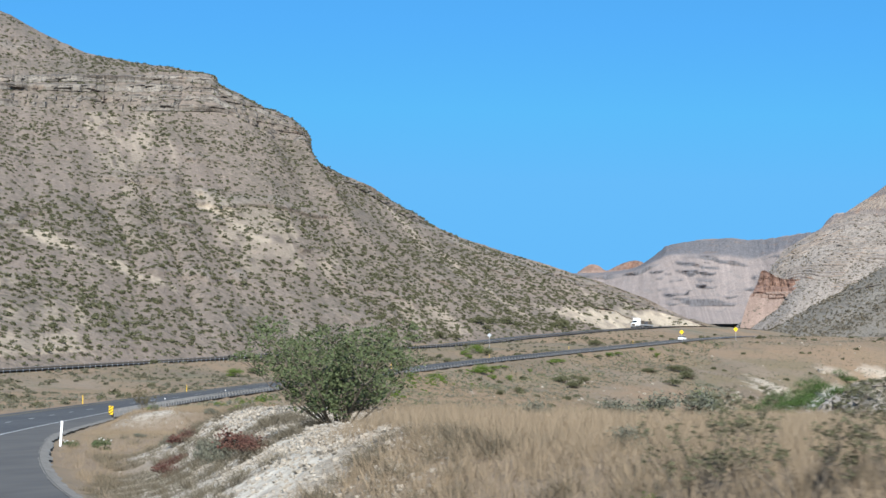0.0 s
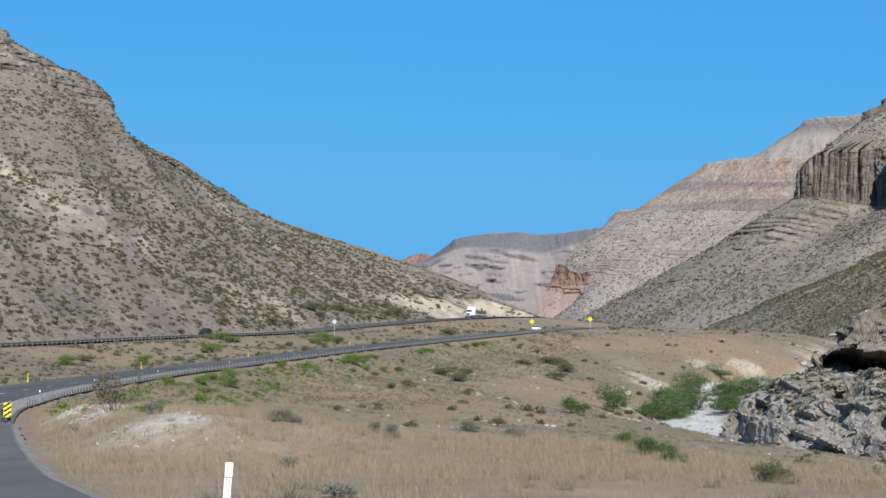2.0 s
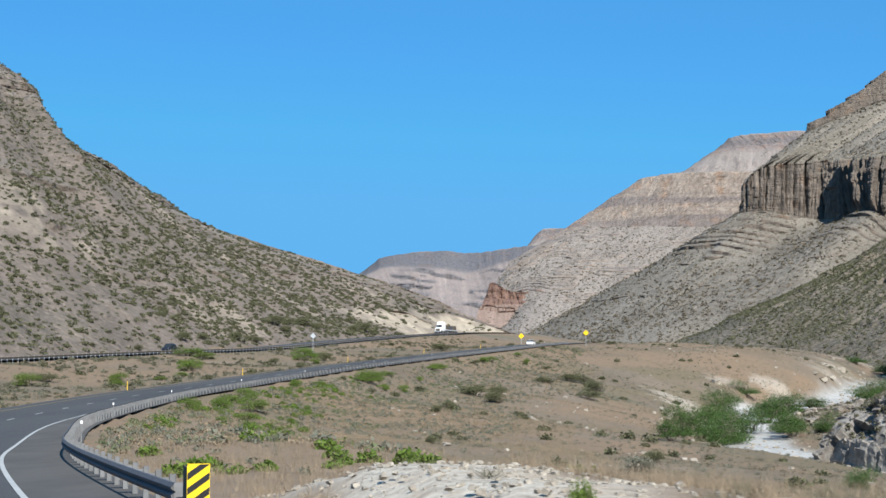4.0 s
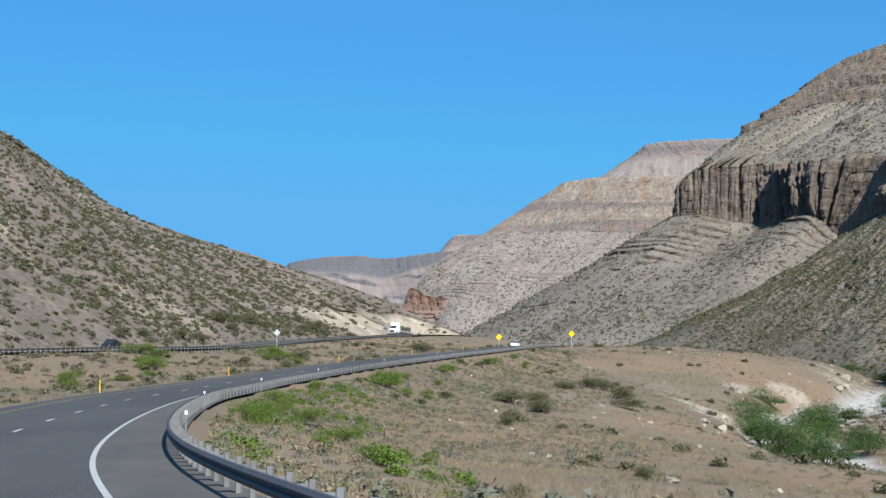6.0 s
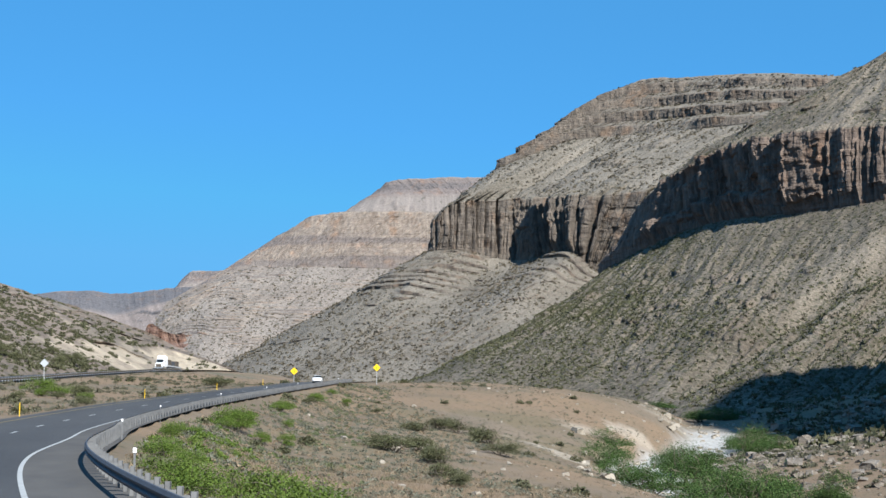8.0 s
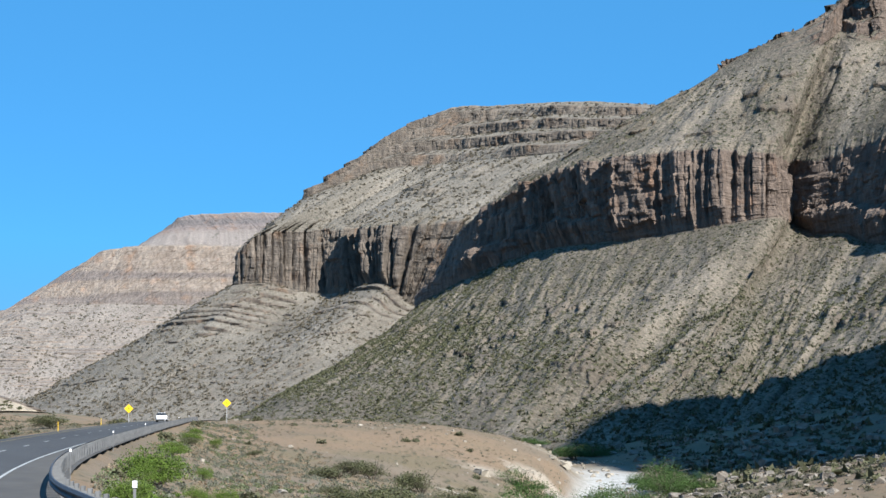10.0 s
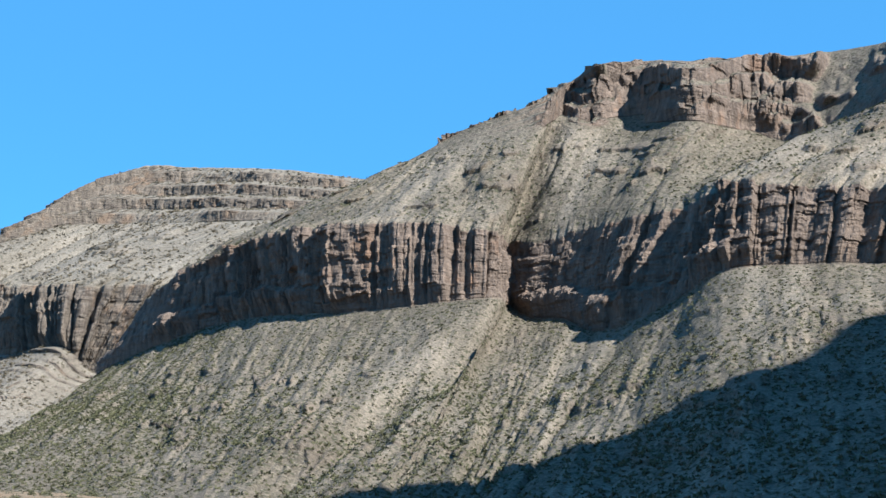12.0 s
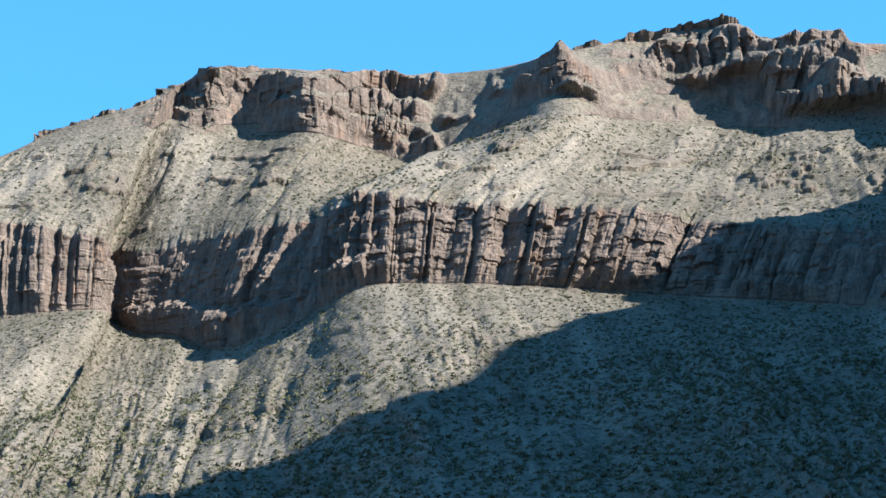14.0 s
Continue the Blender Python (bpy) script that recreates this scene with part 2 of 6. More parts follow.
def hill(name, lines, bands, mat, label, category, columns, flute=1.0, gully=1.0, seed=0, back=(160, -10), skirt=(60, 22), pale=None, ease=(0, 0.02), fluted=1.0, steps=7.0, calm=(), weights=(1, 1), ravines=(), terraces=0.78, ledges=0.0):
    """A hillside lofted between level lines, from its foot to its rim; bands say what lies between two lines."""
    fine = np.linspace(0, 1, 800)
    mid = curve(lines[len(lines) // 2], fine)
    arc = np.r_[0, np.cumsum(np.linalg.norm(np.diff(mid[:, :2], axis=0), axis=1))]
    share = np.r_[0, np.cumsum(np.diff(arc) * np.interp(fine[1:], np.linspace(0, 1, len(weights)), weights))]
    u = np.interp(np.linspace(0, share[-1], columns), share, fine)
    s = np.interp(u, fine, arc)
    L = [curve(l, u) for l in lines]
    M = curve(lines[len(lines) // 2], u)[:, :2]
    away = L[-1][:, :2] - L[0][:, :2]
    away = away / np.linalg.norm(away, axis=1)[:, None]
    k = np.ones(61) / 61
    away = np.stack([np.convolve(np.pad(away[:, j], 30, mode="edge"), k, "valid") for j in (0, 1)], 1)
    away /= np.linalg.norm(away, axis=1)[:, None]
    tang = np.stack([-away[:, 1], away[:, 0]], 1)
    tang *= np.sign(np.sum(tang * np.gradient(M, axis=0), axis=1).mean())
    s0 = s
    low = L[0].copy(); low[:, :2] -= away * skirt[0]; low[:, 2] -= skirt[1]
    L = [low] + L
    b1 = L[-1].copy(); b1[:, :2] += away * back[0]; b1[:, 2] += back[1]
    b2 = b1.copy(); b2[:, :2] += away * 120; b2[:, 2] -= 140
    L += [b1, b2]
    rows, rock, scrub, white, fall, bare = [], [], [], [], [], []
    carry = np.zeros((columns, 3))
    for (n, kind), lo, hi in zip([(10, "foot")] + list(bands) + [(10, "top"), (4, "back")], L[:-1], L[1:]):
        # the wall's own course: distance along it and the way into the rock
        band = (lo[:, :2] + hi[:, :2]) / 2
        course = np.r_[0, np.cumsum(np.linalg.norm(np.diff(band, axis=0), axis=1))]
        face = np.gradient(band, axis=0)
        k = np.ones(13) / 13
        face = np.stack([np.convolve(np.pad(face[:, j], 6, mode="edge"), k, "valid") for j in (0, 1)], 1)
        face = np.stack([-face[:, 1], face[:, 0]], 1) / np.maximum(np.linalg.norm(face, axis=1), 1e-6)[:, None]
        face *= np.sign(np.sum(face * away, axis=1).mean())
        for v in np.arange(n) / n:
            w = v
            p = lo + (hi - lo) * w
            if kind in ("slope", "top"):
                p = p + carry * (1 - smooth(0, 0.14 if kind == "slope" else 0.9, v))
            if kind == "talus":
                p[:, 2] = lo[:, 2] + (hi[:, 2] - lo[:, 2]) * (0.8 * v + 0.2 * v * v)
            z = p[:, 2]
            r = np.zeros(columns); sc = np.ones(columns)
            s = s0 + np.sum((p[:, :2] - M) * tang, axis=1) if kind in ("cliff", "crags", "stairs") else s0
            if kind == "cliff":
                tall = np.clip((hi[:, 2] - lo[:, 2]) / 14, 0, 1)
                edge = min(1.0, 5 * v, 3 * (1 - v) + 0.7)
                # bays and buttresses, columns with deep clefts, jointed blocks, thin beds and a ledge
                c = course
                still = sum([smooth(a - 12, a + 8, s0) * (1 - smooth(b - 8, b + 12, s0)) for a, b in calm]) if calm else 0 * s0
                d = (1 - 0.75 * still) * (5.5 * vnoise(c / 34, z / 200, seed) + 3.0 * vnoise(c / 12, z / 110, seed + 6))
                col = smooth(-0.35, 0.35, vnoise(c / 75, z / 300, seed + 8) + 0.3 * vnoise(c / 20, z / 25, seed + 9))
                d = d + fluted * (1 - 0.75 * still) * (0.35 + 0.85 * col) * (pillars(c, z, 9.5, 2.8, seed) + (0.2 + 0.35 * col) * pillars(c, z, 3.9, 2.0, seed + 40))
                d += fluted * (1 - 0.8 * still) * 3.6 * smooth(0.84, 0.99, 1 - np.abs(vnoise(c / 13, z / 130, seed + 50)))
                saw = c / 15 + 1.1 * vnoise(c / 40, z / 200, seed + 55) + 0.1 * vnoise(c / 5, z / 20, seed + 56)
                d -= fluted * (1 - 0.9 * still) * 4.5 * (saw - np.floor(saw) - 0.5) * (0.55 + 0.45 * hash3(np.floor(saw).astype(np.int64), np.int64(seed), np.int64(7)))
                d += (1 - 0.5 * still) * (1.6 - 0.8 * col) * (blocks(c, z, 7, 8, 0.9, seed + 2) + blocks(c, z, 3.2, 4, 0.5, seed + 4)) + blocks(c, z, 60, 2.1, 0.3 + 0.4 * (1 - col), seed + 5) + 0.3 * vnoise(c / 2.2, z / 4, seed + 7)
                vv = v + 0.09 * vnoise(c / 30, 0.5, seed + 16) + 0.04 * vnoise(c / 6, 0.5, seed + 17)
                d += 6.0 * smooth(0.27, 0.34, vv) * smooth(-0.1, 0.4, vnoise(c / 80, 0.5, seed + 18)) + 2.5 * smooth(0.72, 0.78, vv) * smooth(-0.1, 0.3, vnoise(c / 35, 2.5, seed + 19)) - 3.5
                d *= flute * (0.3 + 0.7 * edge) * tall
                up = min(1.0, 3 * v) * tall * flute * (blocks(c, 0 * z, 6, 9, 1.1, seed + 33) + 0.5 * vnoise(c / 3, z / 3, seed + 34))
                p[:, :2] += face * d[:, None]
                p[:, 2] += up
                carry = np.c_[face * d[:, None], up]
                r[:] = min(1.0, 0.5 + 4 * v) * tall; sc[:] = 1 - 0.9 * tall
            elif kind in ("talus", "slope"):
                e = math.sin(math.pi * min(1, max(0, v))) ** 0.6
                warp = s / 26 + 0.8 * vnoise(s / 60, z / 40, seed + 2)
                g = np.abs(vnoise(warp, z / 160, seed + 11)) ** 0.7
                p[:, 2] += gully * e * (5.0 * (g - 0.4) + 1.6 * vnoise(s / 9, z / 22, seed + 12) + 0.7 * vnoise(s / 3.5, z / 3.5, seed + 13))
                out = smooth(0.5, 0.68, vnoise(s / 17, z / 6, seed + 14) + 0.4 * vnoise(s / 5, z / 2.5, seed + 15))
                step_ = 3.0 * out * e
                p[:, :2] -= away * step_[:, None]
                r = 0.3 * out * e
                p[:, 2] += gully * e * (0.9 * np.abs(vnoise(s / 5.5 + vnoise(s / 30, z / 50, seed + 71), z / 110, seed + 72)) - 0.3)
                if kind == "talus":
                    for top_s, low_s, wide, deep in ravines:
                        mid_s = low_s + (top_s - low_s) * v
                        p[:, 2] -= deep * e * np.exp(-((s - mid_s + 4 * vnoise(z / 25, 0.5, seed + 73)) / wide) ** 2)
            elif kind == "foot":
                p[:, 2] += v * min(1, skirt[0] / 40) * (2.5 * vnoise(s / 40, v * 3, seed + 61) + 1.2 * vnoise(s / 11, v * 8, seed + 62))
            elif kind == "stairs":
                n_st = steps
                q = n_st * (v + 0.05 * vnoise(v * 9, 0.5, seed + 25)) + 0.55 * vnoise(s / 60, 0.5, seed + 20) + 0.25 * vnoise(s / 14, z / 9, seed + 21)
                fl = np.floor(q); fr = q - fl
                tread = np.clip((fr - 0.42) / 0.58, 0, 1)
                w2 = np.clip((fl + tread - 0.2) / n_st, 0, 1)
                keep = 0.12 + terraces * smooth(-0.1, 0.5, vnoise(s / 40, z / 10, seed + 22) + 0.4 * vnoise(s / 12, z / 5, seed + 24)) * (1 - 0.75 * (ledges > 0) * (1 - smooth(ledges - 0.12, ledges + 0.12, v + 0.22 * vnoise(s / 70, 0.5, seed + 26) + 0.1 * vnoise(s / 20, z / 15, seed + 27))))
                ww = v + (w2 - v) * keep
                p[:, :2] = lo[:, :2] + (hi[:, :2] - lo[:, :2]) * ww[:, None]
                d = 4 * vnoise(s / 30, z / 90, seed) + 1.5 * vnoise(s / 9, z / 20, seed + 5) + blocks(s, z, 7, 6, 1.6, seed + 4)
                p[:, :2] += away * (d * min(1, 6 * v, 6 * (1 - v)))[:, None] * flute
                r = 0.9 * (1 - smooth(0.4, 0.5, fr)) * keep; sc = 1 - r
            elif kind == "tiers":
                # stacked walls with narrow ledges between them
                q = 4 * (v + 0.02 * vnoise(s / 40, 0.5, seed + 20) + 0.015 * vnoise(s / 9, z / 9, seed + 21))
                fl = np.floor(q); fr = q - fl
                tread = np.clip((fr - 0.62) / 0.38, 0, 1)
                w2 = np.clip((fl + tread) / 4, 0, 1)
                keep = 0.35 + 0.6 * smooth(-0.3, 0.3, vnoise(s / 60, fl * 1.7, seed + 22) + 0.4 * vnoise(s / 14, fl, seed + 24))
                p[:, :2] = lo[:, :2] + (hi[:, :2] - lo[:, :2]) * (v + (w2 - v) * keep)[:, None]
                d = 2.0 * vnoise(course / 22, z / 90, seed) + 0.8 * pillars(course, z, 6.5, 1.6, seed) + blocks(course, z, 6, 4.5, 1.0, seed + 4) + blocks(course, z, 2.6, 2.4, 0.5, seed + 5)
                p[:, :2] += away * (d * min(1, 6 * v))[:, None] * flute
                carry = np.c_[away * (d * min(1, 6 * v))[:, None] * flute, 0 * d]
                r = 0.95 * (1 - smooth(0.62, 0.72, fr)) * smooth(0.3, 0.6, keep); sc = 1 - r
            elif kind == "crags":
                # broken ledges and single buttresses between steep scree
                tall = np.clip((hi[:, 2] - lo[:, 2]) / 14, 0, 1)
                q = v * 3.4 + 0.9 * vnoise(s / 55, 0.5, seed + 20) + 0.35 * vnoise(s / 14, z / 12, seed + 21)
                fl = np.floor(q); fr = q - fl
                w2 = np.clip((fl + np.clip((fr - 0.55) / 0.45, 0, 1)) / 3.4 - 0.1, 0, 1)
                keep = smooth(-0.25, 0.25, vnoise(s / 38, z / 26, seed + 22) + 0.5 * vnoise(s / 13, z / 15, seed + 23) + 0.5 * v + 0.1) * min(1, 8 * v, 8 * (1 - v)) * smooth(ease[0], ease[1], np.linspace(0, 1, columns))
                p[:, :2] = lo[:, :2] + (hi[:, :2] - lo[:, :2]) * (v + (w2 - v) * keep)[:, None]
                d = 7 * vnoise(s / 32, z / 80, seed) + keep * (0.8 * pillars(s + 2 * vnoise(s / 9, z / 14, seed), z, 9, 3.0, seed + 40) + blocks(s, z, 7, 11, 1.8, seed + 2) + blocks(s, z, 3.4, 5, 1.0, seed + 4) + 3.5 * smooth(0.82, 0.97, 1 - np.abs(vnoise(s / 19, z / 90, seed + 50)))) + 1.2 * vnoise(s / 4, z / 5, seed + 7)
                p[:, :2] += away * (d * min(1, 6 * v, 6 * (1 - v) + 0.12) * tall * flute * smooth(ease[0], ease[1], np.linspace(0, 1, columns)))[:, None]
                r = (1 - smooth(0.55, 0.66, fr)) * keep * tall; sc = 1 - r
            elif kind == "top":
                p[:, 2] += 2.0 * fbm(p[:, 0] / 30, p[:, 1] / 30, seed) * (1 if v > 0 else 0.5)
            rows.append(p); rock.append(r); scrub.append(sc); bare.append(0.0 if kind in ("talus", "slope", "foot") else 0.95); fall.append(np.full(columns, 0.09 * len(rows)))
            white.append(pale(s, p, kind, v, seed) if pale else 0.27 * smooth(0.3, 0.75, vnoise(s / 22, z / 70, seed + 30) + 0.4 * vnoise(s / 4, z / 14, seed + 31)) * (kind == "talus" or kind == "slope"))
    rows, rock = np.array(rows), np.array(rock)
    # what is too steep for scree is bare rock
    nrm = np.cross(np.gradient(rows, axis=1), np.gradient(rows, axis=0))
    flatness = np.abs(nrm[..., 2]) / np.maximum(np.linalg.norm(nrm, axis=-1), 1e-9)
    rock = np.maximum(rock, np.array(bare)[:, None] * (1 - smooth(0.45, 0.64, flatness)))
    me = grid_mesh(name, rows, mat, {"rock": rock, "scrub": np.array(scrub) * (1 - rock), "white": np.array(white) * (1 - rock), "run": np.broadcast_to(s0, rock.shape), "fall": np.array(fall)}, rock > 0.4)
    ob = tagged(new(name, me), label, category, "", "structure")
    return ob, rows, rock


# ---- plan of road, river and far road ----
lane = np.array([(25, -40, 4.6), (-3.3, 1, 3.35), (-19.7, 24.6, 2.62), (-33.9, 49.7, 1.85), (-47, 76, 1.26), (-52.8, 89.3, 0.95), (-64.5, 120, 0.4), (-75.7, 152.4, 0.0),
                 (-80.6, 170.5, -0.08), (-86.5, 196.6, 0.0), (-90.2, 222.7, 0.28), (-92.6, 250, 0.75), (-93.5, 272, 1.25), (-92.6, 292.7, 1.85), (-91.7, 311.6, 2.45),
                 (-88.4, 339.3, 3.56), (-83.1, 367, 4.95), (-72, 420, 7.4), (-58, 485, 10.3), (-42, 556, 13.4), (-24, 620, 15.4), (0, 700, 15.8), (14, 780, 14.5), (0, 920, 12), (-40, 1100, 11), (-90, 1300, 11), (-140, 1500, 12), (-260, 1800, 14), (-360, 2300, 18)])
river = np.array([(110, -60, -17), (100, 0, -16.5), (90, 100, -16), (66, 190, -15), (36, 250, -14), (8, 305, -12.5), (-8, 350, -11), (-10, 411, -8), (3, 474, -4.5), (40, 540, -0.5), (57, 585, 3.5),
                  (82, 660, 7), (96, 760, 9), (60, 900, 9), (20, 1100, 9), (-30, 1300, 9), (-80, 1500, 10), (-200, 1800, 12), (-300, 2300, 16)])
far_road = np.array([(-190, -40, -6), (-182, 100, -3.0), (-168, 190, 0.0), (-154, 264, 2.7), (-140, 343, 5.4), (-130, 401, 7.5), (-114, 475, 10.1), (-100, 545, 13.8), (-80, 625, 18.0), (-56, 700, 20.8), (-32, 780, 19.5), (-45, 920, 14), (-80, 1100, 12), (-130, 1300, 12), (-180, 1500, 13), (-300, 1800, 15), (-400, 2300, 19)])


def along(line, y):
    """x, z and the cosine of the bearing of a line at y."""
    c = curve(line, np.linspace(0, 1, 1500))
    x, z = np.interp(y, c[:, 1], c[:, 0]), np.interp(y, c[:, 1], c[:, 2])
    slope = np.interp(y, (c[1:, 1] + c[:-1, 1]) / 2, np.diff(c[:, 0]) / np.diff(c[:, 1]))
    return x, z, 1 / np.sqrt(1 + slope**2)


RIGHT_EDGE, LEFT_EDGE = 4.9, -6.8


def bank_edges(y):
    """Toe and back edge of the pale stony bank, as offsets from the lane."""
    return np.interp(y, [14, 28, 39, 47, 57], [5.2, 5.5, 6.7, 7.6, 8.2]), np.interp(y, [14, 24, 28, 44, 60], [5.2, 7.2, 9.2, 13.6, 17.0])


def ground_height(x, y):
    x, y = np.broadcast_arrays(np.asarray(x, float), np.asarray(y, float))
    rx, rz, rc = along(lane, y)
    vx, vz, vc = along(river, y)
    fx, fz, fc = along(far_road, y)
    d = (x - rx) * rc
    # to the river: an embankment, a sloping terrace and a bank
    width = np.maximum((vx - rx) * rc - RIGHT_EDGE - 7, 20)
    shelf = 24 * (1 - smooth(125, 205, y))
    u = np.clip((d - RIGHT_EDGE - shelf) / np.maximum(width - shelf, 10), 0, 1)
    s_near = np.interp(u, [0, 0.12, 0.3, 0.55, 0.75, 0.9, 1], [0, 0.22, 0.31, 0.45, 0.61, 0.76, 1])
    s_far = np.interp(u, [0, 0.35, 0.6, 0.8, 0.92, 1], [0, 0.02, 0.12, 0.34, 0.6, 1])
    k = smooth(470, 560, y)
    z_right = rz - 0.25 - (s_near * (1 - k) + s_far * k) * (rz - 0.25 - vz)
    over = np.clip((x - vx) * vc - 7, 0, 70)
    z_right = z_right + 0.16 * over + 0.0006 * over**2
    # rocky bank and terrace beside the road, and a lower pale bank further on
    toe = bank_edges(y)[0]
    terrace = smooth(toe - 0.4, toe + 4.6, d) * (1 - smooth(30, 62, d)) * (1 - smooth(56, 70, y + 0.2 * (d - 10)))
    z_right = z_right + terrace * np.maximum(3.9 - 0.008 * (y - 40) + 0.25 * vnoise(x / 7, y / 7, 3) * (1 - smooth(14, 22, d)) - z_right, 0)
    low_bank = smooth(5.6, 8.5, d) * (1 - smooth(12, 20, d)) * smooth(99, 105, y) * (1 - smooth(133, 141, y))
    z_right = z_right + 1.1 * low_bank
    # median and the far road
    df = (fx - rx) * rc
    v = np.clip((d - LEFT_EDGE) / np.minimum(df + 8 - LEFT_EDGE, -5), 0, 1)
    z_med = rz - 0.2 + (fz - rz) * smooth(0.1, 1.0, v) - 0.5 * np.sin(np.pi * v)
    past = np.maximum((fx - x) * fc - 7, 0)
    z_left = z_med + 0.28 * np.minimum(past, 25)
    z = np.where(d > RIGHT_EDGE, z_right, np.where(d < LEFT_EDGE, z_left, rz - 0.06))
    off = np.minimum(smooth(0, 5, d - RIGHT_EDGE) + smooth(0, 5, LEFT_EDGE - d), 1) * (0.15 + 0.85 * smooth(7, 10, np.abs(x - fx))) * (1 - 0.75 * terrace)
    z = z + off * (0.55 * fbm(x / 22, y / 22, 0, 3) + 0.12 * fbm(x / 3.1, y / 3.1, 5, 3))
    return z


def axis(breaks):
    """Grid lines with a spacing for each stretch: (from, to, step)."""
    out = []
    for a, b, st in breaks:
        out.append(np.arange(a, b, st))
    return np.concatenate(out + [[breaks[-1][1]]])


ax = axis([(-4600, -600, 400), (-600, -220, 20), (-220, -110, 4), (-110, 30, 1.3), (30, 130, 4), (130, 600, 15), (600, 4600, 400)])
ay = axis([(-4500, -200, 400), (-200, -20, 8), (-20, 140, 1.0), (140, 380, 1.6), (380, 640, 2.4), (640, 1000, 8), (1000, 2400, 30), (2400, 4800, 300)])
GX, GY = np.meshgrid(ax, ay)
GZ = ground_height(GX, np.clip(GY, -60, 2300))
GZ = np.where(np.abs(GX) > 600, np.minimum(GZ, 60), GZ)
RVX, _, RVC = along(river, GY)
gravel = (1 - smooth(555, 600, GY)) * (1 - smooth(5, 9, np.abs((GX - RVX) * RVC + 1.5 * vnoise(GX / 9, GY / 9))))
LX, _, LC = along(lane, GY)
GD = (GX - LX) * LC
wob = 1.6 * vnoise(GX / 5, GY / 5) + 0.8 * vnoise(GX / 1.7, GY / 1.7, 4)
toe_edge, pale_edge = bank_edges(GY)
mound = smooth(-0.3, 0.7, GD - toe_edge + 0.5 * wob) * (1 - smooth(-0.6, 1.2, GD - pale_edge + 0.9 * wob)) * smooth(12, 20, GY) * (1 - smooth(59, 63, GY + 0.2 * (GD - 10) + 1.2 * wob))
mound = np.maximum(mound, smooth(6.6, 7.8, GD + 0.6 * wob) * (1 - smooth(10, 12, GD + wob)) * smooth(101, 105, GY + wob) * (1 - smooth(134, 139, GY)) * smooth(-0.95, -0.55, vnoise(GX / 5, GY / 5, 21)))
bank = 1 - smooth(3, 8, np.abs((RVX - GX) * RVC - 13 + 3 * wob))
mound = np.maximum(mound, 0.6 * bank * smooth(0.1, 0.5, vnoise(GX / 14, GY / 14, 8)) * smooth(200, 300, GY))
grass = (1 - smooth(120, 215, GY)) * smooth(4, 7, (GX - LX) * LC)

gm, nt, b = material("dry_valley_ground", 0.95)
soil = ramp(nt, noise_tex(nt, 30, 5, 0.6), [(0.35, (0.129, 0.101, 0.073)), (0.65, (0.183, 0.144, 0.106))])
soil = mix(nt, step(nt, noise_tex(nt, 14, 4, 0.6), 0.5, 0.68), soil, (0.107, 0.103, 0.071))
soil = mix(nt, step(nt, noise_tex(nt, 22, 5, 0.7), 0.46, 0.6), soil, (0.146, 0.116, 0.074))
soil = mix(nt, step(nt, noise_tex(nt, 55, 5, 0.65), 0.43, 0.6), soil, (0.192, 0.136, 0.090))
soil = mix(nt, step(nt, noise_tex(nt, 1.1, 3, 0.7), 0.55, 0.7), soil, (0.089, 0.080, 0.053))
straw = ramp(nt, noise_tex(nt, 5, 5, 0.7), [(0.3, (0.150, 0.110, 0.074)), (0.7, (0.216, 0.163, 0.116))])
soil = mix(nt, attr(nt, "grass"), soil, straw)
pale = ramp(nt, noise_tex(nt, 0.5, 8, 0.75), [(0.32, (0.23, 0.195, 0.155)), (0.52, (0.42, 0.375, 0.312)), (0.72, (0.53, 0.485, 0.415))])
pale = mix(nt, step(nt, noise_tex(nt, 3.0, 4, 0.6), 0.52, 0.72), pale, (0.38, 0.31, 0.235))
soil = mix(nt, attr(nt, "pale"), soil, pale)
stones = ramp(nt, noise_tex(nt, 1.2, 6, 0.7), [(0.3, (0.242, 0.235, 0.221)), (0.65, (0.413, 0.406, 0.384))])
soil = mix(nt, attr(nt, "gravel"), soil, stones)
nt.links.new(soil, b.inputs["Base Color"])
bump(nt, b, noise_tex(nt, 0.6, 6, 0.7), 0.7, 0.25)
ground = tagged(new("ground", grid_mesh("ground", np.stack([GX, GY, GZ], -1), gm, {"gravel": gravel, "pale": mound, "grass": grass * (1 - mound)})),
                "dry tan desert ground with grass and pale stones", "ground", "", "structure")


def strip(name, line, edges, y0, y1, step_, mat, label, category, lift=0.0, kind="structure", bank=0.0, ragged=0.0):
    """A band that follows a line between two offsets to its right; its outer edge may be ragged."""
    y = np.arange(y0, y1 + step_, step_)
    x, z, c = along(line, y)
    tx = np.sqrt(np.maximum(0, 1 - c**2)) * np.sign(np.gradient(x, y))
    crumble = ragged * (vnoise(y / 1.7, 0.5, 3) + 0.6 * vnoise(y / 0.5, 0.5, 4))
    off = [o + (crumble if k == len(edges) - 1 else 0.35 * crumble if k == 0 else 0 * y) for k, o in enumerate(edges)]
    pts = [np.stack([x + c * o, y - tx * o, z + lift - bank * o], -1) for o in off]
    me = grid_mesh(name, np.array(pts), mat)
    return tagged(new(name, me), label, category, "", kind)


